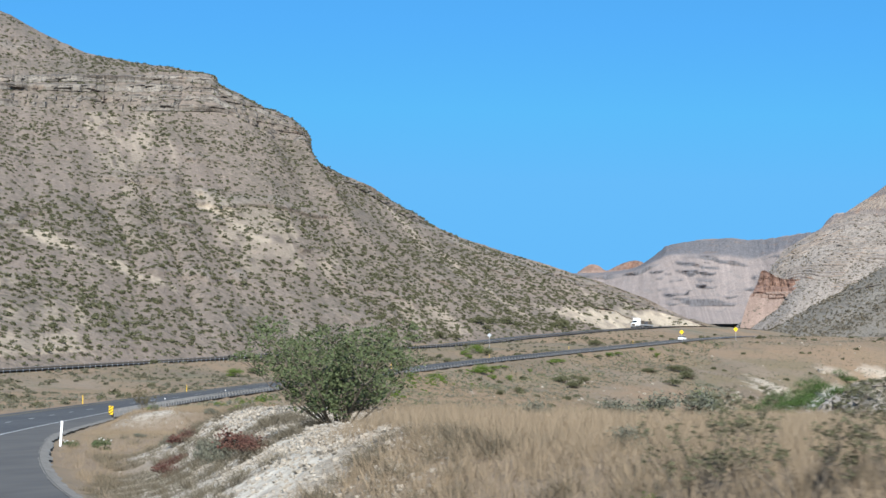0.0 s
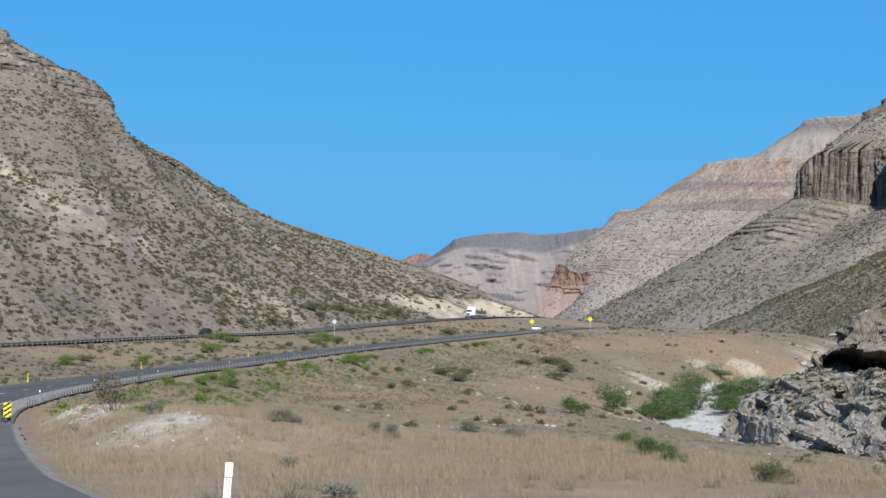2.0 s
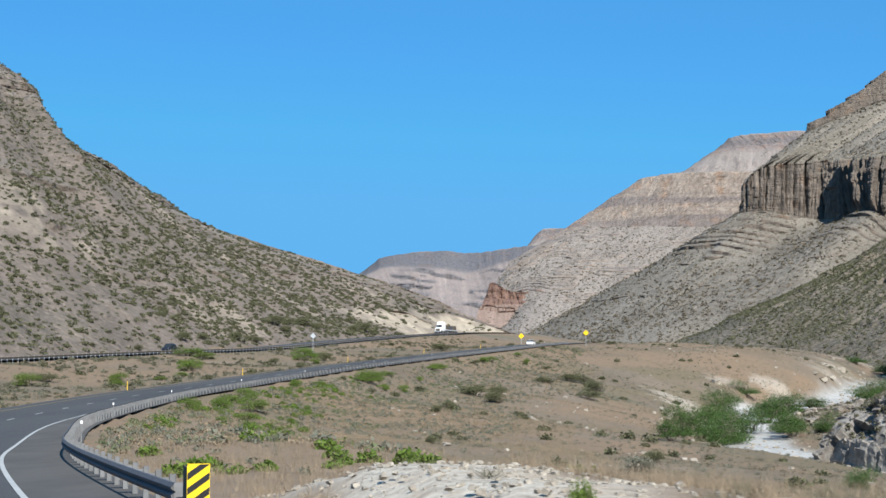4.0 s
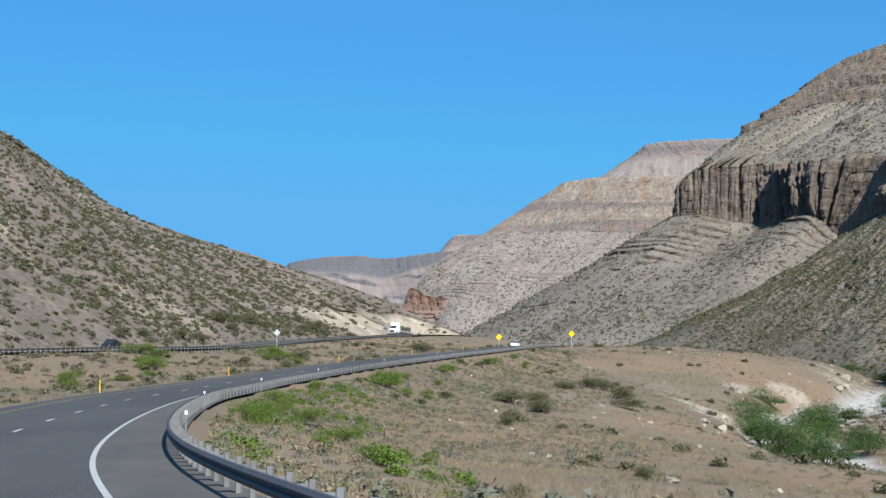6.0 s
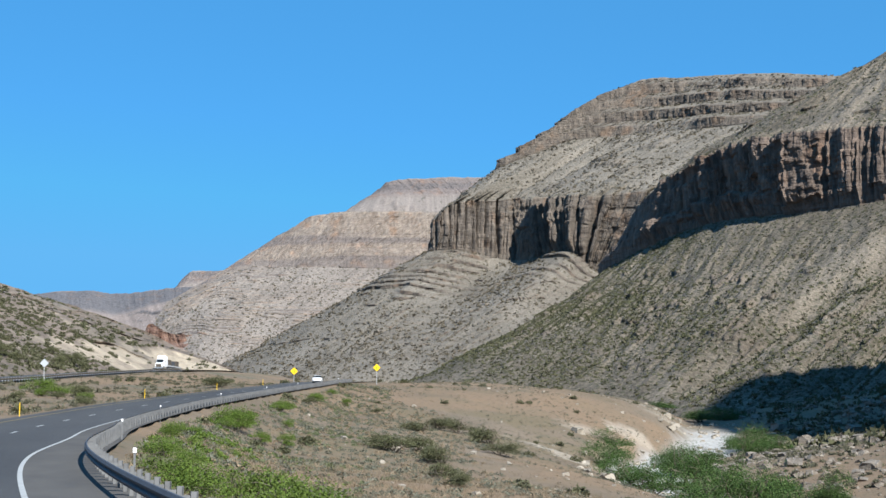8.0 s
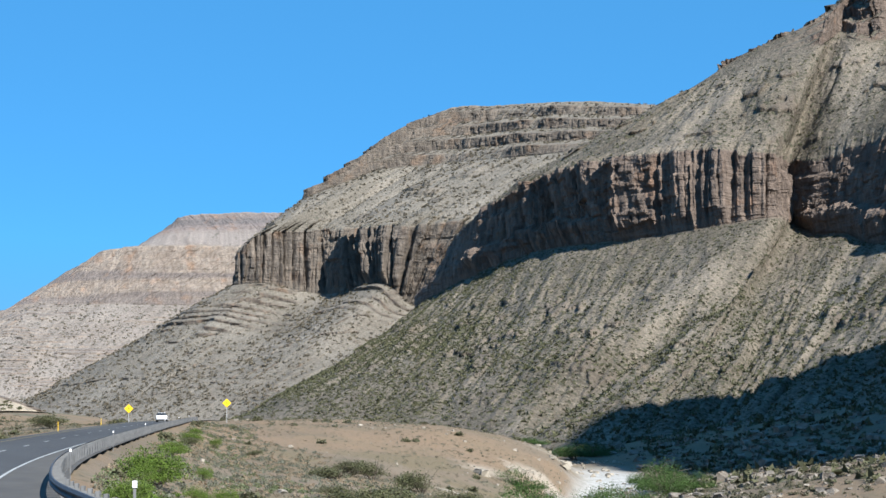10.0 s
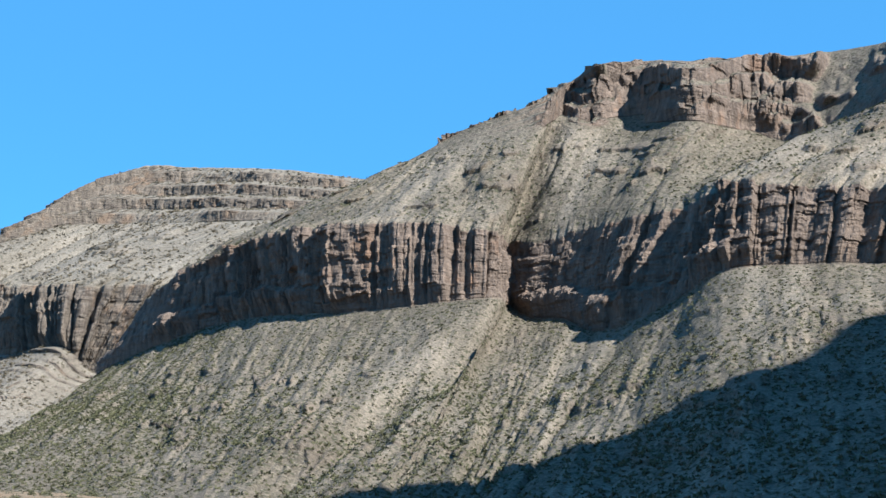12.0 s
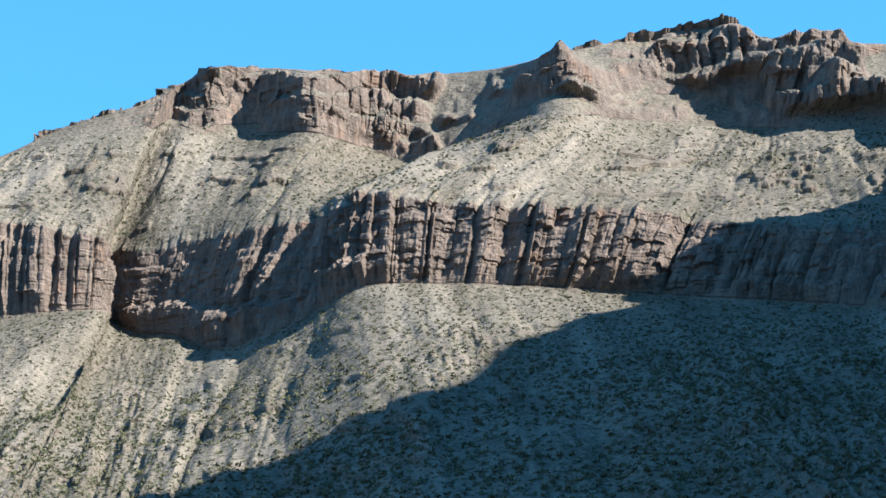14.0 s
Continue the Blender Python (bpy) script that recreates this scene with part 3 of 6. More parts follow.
am, nt, b = material("worn_asphalt", 0.85)
nt.links.new(mix(nt, step(nt, noise_tex(nt, 0.05, 2), 0.5, 0.7), ramp(nt, noise_tex(nt, 6, 4, 0.6, (1, 0.2, 1)), [(0.35, (0.043, 0.043, 0.045)), (0.65, (0.061, 0.061, 0.062))]), (0.096, 0.096, 0.096)), b.inputs["Base Color"])
bump(nt, b, noise_tex(nt, 0.04, 3), 0.3, 0.02)
sm, nt, b = material("brownish_shoulder_asphalt", 0.9)
nt.links.new(ramp(nt, noise_tex(nt, 2, 5, 0.6, (1, 0.3, 1)), [(0.35, (0.068, 0.064, 0.061)), (0.65, (0.093, 0.087, 0.080))]), b.inputs["Base Color"])
white_paint = plain("white_road_paint", (0.356, 0.356, 0.342), 0.6, size=0.4)
yellow_paint = plain("yellow_road_paint", (0.23, 0.175, 0.07), 0.7, size=0.4)
strip("road", lane, (-6.6, -5.2, -1.57, 2.08), -40, 690, 2.5, am, "dark grey two-lane asphalt carriageway", "road", 0.02)
strip("road_shoulder", lane, (2.08, 3.2, 4.8), -40, 690, 2.5, sm, "brownish grey paved shoulder", "road", 0.02)
gravel_edge, nt, b = material("pale_shoulder_gravel", 0.95)
nt.links.new(ramp(nt, noise_tex(nt, 0.35, 6, 0.75), [(0.35, (0.093, 0.085, 0.075)), (0.65, (0.214, 0.199, 0.178))]), b.inputs["Base Color"])
bump(nt, b, noise_tex(nt, 0.08, 4, 0.7), 0.6, 0.03)
strip("shoulder_edge", lane, (4.74, 4.9, 5.15), -40, 126, 0.4, gravel_edge, "pale crumbling gravel edge of the shoulder", "road shoulder", 1.08, "structure", 0.222, 0.12)
strip("edge_line", lane, (2.01, 2.155), -40, 690, 2.5, white_paint, "solid white edge line on asphalt", "road marking", 0.035)
strip("median_edge_line", lane, (-5.28, -5.13), -40, 690, 2.5, yellow_paint, "solid yellow edge line on asphalt", "road marking", 0.035)
strip("far_carriageway", far_road, (-5.5, 5.5), 0, 760, 4, am, "opposite asphalt carriageway below the hill", "road", 0.15)


# ---- hills: level lines from foot to rim ----
canyon_wall_foot = [(150, 1060, 45), (63, 914, 36), (85, 802, 23), (97, 734, 15), (100, 688, 10), (104, 662, 6), (107, 645, 4), (110, 638, 5), (112, 628, 7), (113, 610, 7), (114, 593, 6), (107, 544, 2), (104, 518, 0), (99, 490, -1), (98, 451, 0), (96, 443, 0), (110, 415, -3), (116, 405, -3), (125, 385, -4), (140, 355, -5), (148, 330, -6), (150, 320, -6), (150, 315, -6), (150, 305, -7), (135, 290, -8), (75, 262, -9), (100, 160, -12)]
canyon_wall_base = [(248.6, 1236.0, 101.3), (213.7, 1174.1, 103.9), (225.6, 1035.1, 116.3), (249.8, 931.0, 111.8), (286.7, 886.8, 115.2), (318.4, 920.7, 118.8), (319.2, 900.2, 110.9), (321.6, 880.7, 108.0), (320.7, 855.8, 99.8), (320.1, 822.0, 102.4), (318.5, 793.7, 108.0), (317.8, 769.4, 113.3), (338.7, 744.3, 114.1), (361.3, 720.7, 112.8), (384.9, 695.8, 110.3), (398.4, 636.9, 101.7), (384.9, 593.5, 92.8), (372, 565, 88), (345, 525, 84), (305, 455, 81), (270, 390, 79), (255, 362, 78), (240, 335, 78), (232, 318, 77), (205, 305, 75), (115, 255, 70), (120, 150, 70)]
canyon_wall_top = [(258.7, 1242.9, 133.8), (231.1, 1178.5, 139.0), (223.3, 1041.5, 154.7), (252.4, 937.6, 153.1), (291.3, 892.2, 146.0), (320.2, 926.8, 151.4), (322.2, 905.4, 147.1), (329.5, 879.6, 149.7), (333.0, 853.2, 149.6), (334.9, 824.9, 150.8), (330.4, 797.6, 151.7), (324.7, 775.1, 151.3), (348.4, 747.0, 146.0), (373.3, 721.6, 143.6), (400.3, 692.9, 140.5), (415.9, 634.1, 129.9), (403.6, 589.0, 119.9), (395, 560, 115), (372, 525, 112), (335, 455, 110), (300, 390, 110), (285, 362, 110), (270, 335, 110), (262, 318, 112), (235, 300, 110), (140, 240, 108), (135, 140, 108)]
canyon_wall_ubase = [(337.7, 1131.4, 190.9), (327.0, 1110.2, 199.1), (300.3, 1007.6, 197.1), (314.5, 975.4, 204.5), (349.5, 946.1, 213.3), (374.8, 959.6, 226.0), (374, 943, 217), (407.1, 937.2, 222.9), (413, 896, 216), (463.5, 912.2, 222.2), (476, 889, 212), (483, 851, 221), (436, 774, 206), (490, 769, 213), (537.1, 748.2, 215.9), (537.6, 707.6, 207.0), (541.2, 660.9, 198.5), (446, 580, 134), (427, 542, 192), (406, 501, 204), (378, 447, 234), (356, 404, 258), (321, 336, 280), (301, 296, 328), (252, 279, 358), (190, 246, 290), (165, 130, 230)]
canyon_wall_rim = [(360, 1100, 207), (354, 1091, 216), (322, 998, 209), (332, 986, 219), (370, 965, 237), (396.0, 972.3, 255.0), (393, 947, 256), (429.3, 951.0, 265.1), (426, 910, 253), (500.8, 949.7, 279.0), (524, 933, 280), (540.3, 887.3, 277.6), (497.4, 817.7, 258.4), (551.0, 795.0, 277.1), (568.7, 761.7, 279.5), (586.0, 758.1, 273.7), (645.6, 704.3, 273.1), (474, 568, 204), (455, 530, 262), (434, 489, 274), (406, 435, 304), (384, 392, 328), (349, 324, 350), (329, 284, 392), (280, 267, 419), (218, 234, 348), (190, 120, 300)]
canyon_wall, wall_pts, wall_rock = hill("canyon_wall", [canyon_wall_foot, canyon_wall_base, canyon_wall_top, canyon_wall_ubase, canyon_wall_rim], [(90, "talus"), (56, "cliff"), (60, "slope"), (60, "crags")], wall_mat, "steep canyon wall of brown cliffs above scrubby scree", "mountain", 1500, seed=3, flute=1, gully=1, ease=(0.3, 0.42), back=(60, -60), calm=((0, 150), (425, 490)), ravines=((397, 325, 13, 8),), weights=(0.6, 0.6) + (1,) * 14 + (0.6,) + (0.3,) * 10)
headland_foot = [(-8, 1392, 46), (-14, 1353, 48), (30, 1269, 49), (74, 1207, 47), (96, 1177, 42), (119, 1142, 41), (158, 1100, 40)]
headland_base = [(143.3, 1361.7, 137.1), (133.2, 1329.0, 133.1), (152.5, 1320.8, 133.6), (195, 1319, 127), (216, 1256, 127), (239, 1243, 110), (288, 1215, 113)]
headland_top = [(145.9, 1363.2, 161.7), (135.6, 1331.6, 157.1), (155.2, 1330.4, 170.3), (200, 1330, 174), (216, 1263, 166), (263, 1230, 166), (323, 1200, 163)]
headland_ubase = [(206.9, 1403.4, 208.6), (193.7, 1368.5, 202.3), (247.9, 1363.9, 224.6), (288, 1348, 228), (330, 1284, 223), (366, 1247, 222), (401, 1230, 220)]
headland_rim = [(271.6, 1416.3, 253.4), (257.4, 1381.9, 246.4), (298.4, 1370.7, 272.9), (346, 1358, 277), (382, 1300, 269), (434, 1259, 261), (489, 1228, 257)]
headland, headland_pts, headland_rock = hill("headland", [headland_foot, headland_base, headland_top, headland_ubase, headland_rim], [(110, "stairs"), (44, "cliff"), (40, "slope"), (48, "tiers")], headland_mat, "stepped canyon headland with fluted brown cliff", "mountain", 620, seed=21, flute=0.75, gully=1, ease=(0.22, 0.42), skirt=(90, 45), steps=19.0, terraces=0.85, fluted=2.1, ledges=0.66)
layered_mesa_foot = [(-71, 1676, 60), (-40, 1556, 56), (-15, 1526, 54), (36, 1524, 54), (162, 1511, 54)]
layered_mesa_mid = [(-61, 1636, 86), (-23, 1636, 103), (4, 1615, 101), (57, 1602, 100), (196, 1556, 97)]
layered_mesa_ubase = [(-40, 1726, 125), (31, 1724, 159), (59, 1712, 159), (120, 1687, 158), (267, 1645, 153)]
layered_mesa_rim = [(-9, 1796, 146), (80, 1751, 202), (102, 1729, 213), (191, 1698, 215), (356, 1666, 211)]
layered_mesa, mesa_pts, mesa_rock = hill("layered_mesa", [layered_mesa_foot, layered_mesa_mid, layered_mesa_ubase, layered_mesa_rim], [(64, "stairs"), (64, "stairs"), (30, "cliff")], mesa_mat, "pale layered limestone mesa", "mountain", 420, seed=35, flute=0.45, gully=0.8, skirt=(140, 70), steps=17.0, terraces=0.7, fluted=0.3)
high_mesa_foot = [(182, 2520, 308), (246, 2460, 302), (348, 2443, 304), (534, 2397, 304)]
high_mesa_base = [(232, 2533, 321), (275, 2496, 345), (353, 2472, 349), (543, 2426, 350)]
high_mesa_rim = [(268, 2609, 341), (295, 2544, 367), (332, 2517, 379), (554, 2464, 383)]
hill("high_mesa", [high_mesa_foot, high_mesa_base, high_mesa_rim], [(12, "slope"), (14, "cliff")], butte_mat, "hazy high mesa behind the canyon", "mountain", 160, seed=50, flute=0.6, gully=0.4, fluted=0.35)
distant_mesa_foot = [(-345, 1920, 71), (-305, 1924, 71), (-265, 1927, 71), (-226, 1931, 72), (-187, 1934, 72), (-148, 1937, 72), (-109, 1938, 72), (-70, 1939, 73), (-24, 1939, 73), (22, 1938, 73), (119, 1931, 74)]
distant_mesa_base = [(-345, 2000, 112), (-303, 2004, 114), (-261, 2008, 115), (-231, 2011, 120), (-204, 2013, 132), (-180, 2015, 140), (-118, 2018, 138), (-84, 2019, 134), (-43, 2019, 146), (-2, 2019, 151), (126, 2011, 162)]
distant_mesa_rim = [(-345, 2070, 119), (-307, 2074, 121), (-269, 2078, 123), (-234, 2081, 130), (-207, 2083, 148), (-187, 2065, 158), (-120, 2068, 164), (-89, 2079, 162), (-43, 2069, 166), (-1, 2069, 172), (131, 2061, 183)]
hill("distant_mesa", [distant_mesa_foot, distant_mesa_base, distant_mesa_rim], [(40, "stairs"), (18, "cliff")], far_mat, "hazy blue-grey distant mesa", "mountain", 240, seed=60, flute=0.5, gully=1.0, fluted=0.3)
high_butte_foot = [(-32, 2489, 174), (2, 2489, 175), (44, 2487, 175), (112, 2484, 175), (212, 2475, 174)]
high_butte_base = [(-13, 2529, 202), (7, 2529, 214), (37, 2528, 221), (114, 2524, 224), (216, 2514, 224)]
high_butte_rim = [(-7, 2569, 208), (17, 2548, 234), (51, 2547, 239), (116, 2544, 242), (218, 2534, 241)]
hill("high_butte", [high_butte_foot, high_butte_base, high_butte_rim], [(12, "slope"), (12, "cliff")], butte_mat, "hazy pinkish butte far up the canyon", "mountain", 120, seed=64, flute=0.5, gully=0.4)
red_knolls_foot = [(-321.9, 2137.4, 118.1), (-306.9, 2139.6, 118.1), (-294.8, 2141.3, 118.1), (-282.8, 2142.9, 118.1), (-266.3, 2145.0, 118.1), (-246.8, 2147.3, 118.1), (-230.3, 2149.1, 118.1), (-218.4, 2150.3, 118.1)]
red_knolls_base = [(-323.7, 2149.3, 124.1), (-308.5, 2151.5, 127.6), (-296.5, 2153.2, 127.4), (-284.4, 2154.8, 125.2), (-267.8, 2156.9, 128.2), (-248.1, 2159.2, 130.0), (-231.6, 2161.0, 128.1), (-219.5, 2162.2, 123.8)]
red_knolls_rim = [(-325.7, 2163.1, 126.4), (-310.5, 2165.3, 136.4), (-298.3, 2167.0, 135.7), (-286.2, 2168.7, 129.5), (-269.4, 2170.8, 138.0), (-249.7, 2173.1, 143.4), (-233.0, 2174.9, 137.9), (-220.9, 2176.2, 125.6)]
hill("red_knolls", [red_knolls_foot, red_knolls_base, red_knolls_rim], [(14, "stairs"), (12, "cliff")], red_mat, "low red sandstone knolls in front of the distant mesa", "mountain", 120, seed=68, flute=0.4, gully=0.4, back=(40, -10), skirt=(60, 30), fluted=0.4)
red_cliff_foot = [(-70, 1579, 70), (-60, 1579, 67), (-43, 1579, 67), (-27, 1579, 69), (-11, 1579, 72)]
red_cliff_base = [(-67, 1584, 74), (-60, 1584, 74), (-42, 1584, 74), (-27, 1584, 75), (-11, 1584, 77)]
red_cliff_rim = [(-63, 1599, 85), (-58, 1599, 97), (-44, 1599, 90), (-29, 1599, 88), (-10, 1599, 88)]
hill("red_cliff", [red_cliff_foot, red_cliff_base, red_cliff_rim], [(12, "stairs"), (20, "cliff")], red_mat, "small red rock cliff at the foot of the mesa", "cliff", 120, seed=66, flute=0.9, gully=0.5, skirt=(50, 45), fluted=2.0)
hillside_foot = [(-172, 190, 2), (-163, 264, 5), (-152, 343, 8), (-142, 401, 10), (-136, 430, 11), (-131, 455, 12), (-126, 475, 12.5), (-121, 500, 13.5), (-116, 520, 14.5), (-106, 560, 16), (-94, 600, 17.5), (-78, 645, 19), (-56, 688, 21), (-46, 706, 17)]
hillside_base = [(-316, 441, 85), (-296, 530, 98), (-274, 553, 99), (-241.8, 584.2, 102.4), (-230.6, 591.8, 102.1), (-220.0, 600.1, 96.5), (-211.8, 606.1, 90.3), (-206.9, 614.2, 95.0), (-204.6, 621.2, 85.3), (-194.4, 656.6, 77.9), (-165.8, 697.1, 60.1), (-97, 695, 35), (-58, 694, 23), (-45, 707, 17)]
hillside_top = [(-328, 457, 103), (-306, 548, 114), (-283, 571, 117), (-247.4, 601.3, 120.7), (-240.4, 606.2, 116.2), (-227.7, 616.4, 109.8), (-220.0, 622.4, 105.3), (-211.0, 629.5, 99.2), (-207.5, 632.8, 88.3), (-197.0, 674.0, 80.6), (-167.4, 717.8, 62.5), (-94, 707, 36), (-56, 696, 23), (-44, 709, 17)]
hillside_rim = [(-410, 570, 187), (-353, 630, 158), (-312, 630, 138), (-262.1, 640.7, 129.2), (-254.1, 643.8, 123.8), (-239.3, 649.4, 115.9), (-230.1, 652.7, 110.9), (-218.7, 656.4, 103.8), (-215.0, 659.8, 91.7), (-201.3, 696.6, 83.2), (-168.1, 733.3, 63.5), (-90, 716, 37), (-55, 699, 22), (-42, 712, 16)]
hillside, left_pts, left_rock = hill("hillside", [hillside_foot, hillside_base, hillside_top, hillside_rim], [(90, "talus"), (48, "tiers"), (16, "slope")], left_mat, "reddish scree hillside with a cliff band and shrubs", "hill", 700, seed=71, flute=0.85, gully=0.55, skirt=(8, 3), pale=cut_bank, fluted=0.2)


# ---- parts ----
def part(name, bm, mat, parent=None, label="", smooth_faces=False):
    me = bpy.data.meshes.new(name)
    bm.to_mesh(me)
    bm.free()
    if smooth_faces:
        me.polygons.foreach_set("use_smooth", np.ones(len(me.polygons), bool))
    me.materials.append(mat)
    ob = new(name, me)
    ob.parent = parent
    return tagged(ob, label) if label else ob


def box(bm, size, at=(0, 0, 0), turn=None):
    r = bmesh.ops.create_cube(bm, size=1)
    vs = r["verts"]
    bmesh.ops.scale(bm, vec=size, verts=vs)
    if turn is not None:
        bmesh.ops.rotate(bm, cent=(0, 0, 0), matrix=turn, verts=vs)
    bmesh.ops.translate(bm, vec=at, verts=vs)
    return vs


def tube(bm, r1, r2, a, c, sides=8):
    a, c = Vector(a), Vector(c)
    m = (c - a).to_track_quat("Z", "Y").to_matrix()
    r = bmesh.ops.create_cone(bm, cap_ends=True, segments=sides, radius1=r1, radius2=r2, depth=(c - a).length)
    bmesh.ops.rotate(bm, cent=(0, 0, 0), matrix=m, verts=r["verts"])
    bmesh.ops.translate(bm, vec=(a + c) / 2, verts=r["verts"])


def on_road(line, y, off):
    """Place and bearing on a line, off metres to its right."""
    x, z, c = along(line, np.array([float(y)]))
    x2 = along(line, np.array([y + 1.0]))[0]
    ang = math.atan2(x2[0] - x[0], 1.0)
    return Vector((x[0] + math.cos(ang) * off, y - math.sin(ang) * off, z[0])), ang


galv = plain("galvanised_steel", (0.075, 0.08, 0.092), 0.6, 0.1, 0.15, 0.5)
galv_dull = plain("weathered_galvanised_steel", (0.42, 0.43, 0.44), 0.65, 0.2, 0.15, 0.4)
post_steel = plain("dull_post_steel", (0.16, 0.16, 0.16), 0.7, 0.2, 0.2, 0.4)
dark_steel = plain("weathering_steel", (0.10, 0.085, 0.07), 0.8, 0.1, 0.2, 0.4)
white_plastic = plain("white_plastic", (0.80, 0.80, 0.78), 0.5, 0, 0.04, 0.3)
yellow_plastic = plain("yellow_plastic", (0.75, 0.48, 0.04), 0.5, 0, 0.06, 0.3)
sign_yellow = plain("yellow_sign_sheeting", (0.85, 0.55, 0.02), 0.45, 0, 0.03, 0.5)
sign_black = plain("black_sign_film", (0.02, 0.02, 0.02), 0.5, 0, 0.1, 0.3)
sign_white = plain("white_sign_sheeting", (0.8, 0.8, 0.8), 0.45, 0, 0.03, 0.5)
aluminium = plain("bare_aluminium_sheet", (0.42, 0.44, 0.46), 0.45, 0.3, 0.05, 0.4)
white_car_paint = plain("white_car_paint", (0.80, 0.80, 0.80), 0.25, 0, 0.02, 1)
black_car_paint = plain("black_car_paint", (0.02, 0.022, 0.03), 0.25, 0, 0.05, 1)
tyre_rubber = plain("tyre_rubber", (0.02, 0.02, 0.02), 0.9, 0, 0.1, 0.2)
dark_glass = plain("dark_glass", (0.02, 0.025, 0.03), 0.08, 0, 0.05, 1)
lamp_red = plain("red_lamp_plastic", (0.45, 0.02, 0.02), 0.3, 0, 0.05, 1)
lamp_clear = plain("clear_lamp_plastic", (0.75, 0.75, 0.72), 0.2, 0, 0.05, 1)
chrome = plain("brushed_metal", (0.6, 0.6, 0.6), 0.3, 0.8, 0.05, 0.5)


# ---- guard rails ----
W_BEAM = [(0.0, -0.155), (0.03, -0.15), (0.055, -0.115), (0.08, -0.085), (0.08, -0.06), (0.055, -0.035), (0.01, -0.012), (0.01, 0.012), (0.055, 0.035), (0.08, 0.06), (0.08, 0.085), (0.055, 0.115), (0.03, 0.15), (0.0, 0.155)]


def guardrail(name, line, off, y0, y1, side, beam_mat, post_mat, label):
    """Rolled beam on posts with block-outs; side is +1 where the posts stand to the right of the beam."""
    root = tagged(new(name), label, "guardrail")
    base, _ = on_road(line, y0, off)
    root.location = base
    bm = bmesh.new()
    prof = W_BEAM + [(x - 0.006, h) for x, h in reversed(W_BEAM)]
    ring_prev = None
    y = y0
    while y <= y1:
        p, ang = on_road(line, y, off)
        ring = [bm.verts.new(p + Vector((math.cos(ang), -math.sin(ang), 0)) * (-side * px) + Vector((0, 0, 0.50 + pz)) - base) for px, pz in prof]
        if ring_prev:
            for k in range(len(ring)):
                bm.faces.new((ring_prev[k], ring_prev[k - 1], ring[k - 1], ring[k]))
        ring_prev = ring
        y += 1.9
    bmesh.ops.recalc_face_normals(bm, faces=bm.faces)
    part("beam", bm, beam_mat, root)
    pm = bmesh.new()
    for sx in (-0.055, 0.055):
        box(pm, (0.010, 0.075, 1.1), (sx, 0, 0.15))
    box(pm, (0.11, 0.010, 1.1), (0, 0, 0.15))
    post_me = bpy.data.meshes.new("post")
    pm.to_mesh(post_me); pm.free(); post_me.materials.append(post_mat)
    bk = bmesh.new()
    box(bk, (0.2, 0.07, 0.30), (0, 0, 0.49))
    block_me = bpy.data.meshes.new("blockout")
    bk.to_mesh(block_me); bk.free(); block_me.materials.append(post_mat)
    y = y0 + 0.4
    while y < y1:
        p, ang = on_road(line, y, off)
        q = Matrix.Translation(p - base) @ Matrix.Rotation(-ang, 4, "Z")
        a = new("post", post_me); a.parent = root; a.matrix_basis = q @ Matrix.Translation((side * 0.29, 0, 0))
        c = new("blockout", block_me); c.parent = a; c.matrix_basis = Matrix.Translation((-side * 0.17, 0, 0))
        y += 1.84
    return root


rail = guardrail("guardrail", lane, 4.2, 129, 560, 1, galv, post_steel, "galvanised steel guardrail on close posts along the shoulder")
guardrail("guardrail", far_road, 5.9, 215, 640, -1, dark_steel, galv_dull, "dark guardrail on pale posts beside the far carriageway")

# impact head with its striped panel at the start of the rail
p, ang = on_road(lane, 128.2, 4.45)
head = part("impact_head", (lambda bm: (box(bm, (0.34, 0.5, 0.66), (0, 0.3, 0.62)), box(bm, (0.16, 0.14, 0.6), (0.1, 0.3, 0.0)), bm)[-1])(bmesh.new()), dark_steel, rail)
head.matrix_basis = Matrix.Translation(p - rail.location) @ Matrix.Rotation(-ang, 4, "Z")
bm = bmesh.new()
box(bm, (0.38, 0.012, 0.74), (0, -0.01, 0.64))
panel = part("marker_panel", bm, sign_yellow, head, "yellow panel with black diagonal stripes")
for k in range(-2, 4):
    bm = bmesh.new()
    z_ = 0.66 + 0.245 * k
    bm.faces.new([bm.verts.new(v) for v in ((-0.185, -0.02, z_ - 0.17), (-0.185, -0.02, z_ - 0.05), (0.185, -0.02, z_ + 0.21), (0.185, -0.02, z_ + 0.09))])
    for h_, n_ in ((1.0, 1), (0.28, -1)):
        bmesh.ops.bisect_plane(bm, geom=bm.verts[:] + bm.edges[:] + bm.faces[:], plane_co=(0, 0, h_), plane_no=(0, 0, n_), clear_outer=True)
    if bm.faces:
        part("stripe", bm, sign_black, panel)
    else:
        bm.free()

# ---- lane dashes ----
y, k = 110.0, 0
while y < 560:
    a, _ = on_road(lane, y, -1.57)
    bm = bmesh.new()
    prev = None
    for j in range(4):
        pa, _ = on_road(lane, y + j, -1.65)
        pb, _ = on_road(lane, y + j, -1.49)
        row = [bm.verts.new(v - a + Vector((0, 0, 0.036))) for v in (pa, pb)]
        if prev:
            bm.faces.new((prev[0], prev[1], row[1], row[0]))
        prev = row
    ob = part("lane_dash", bm, white_paint)
    ob.location = a
    tagged(ob, "short white lane dash painted on asphalt", "road marking", "lane dashes", "structure")
    y += 12.0


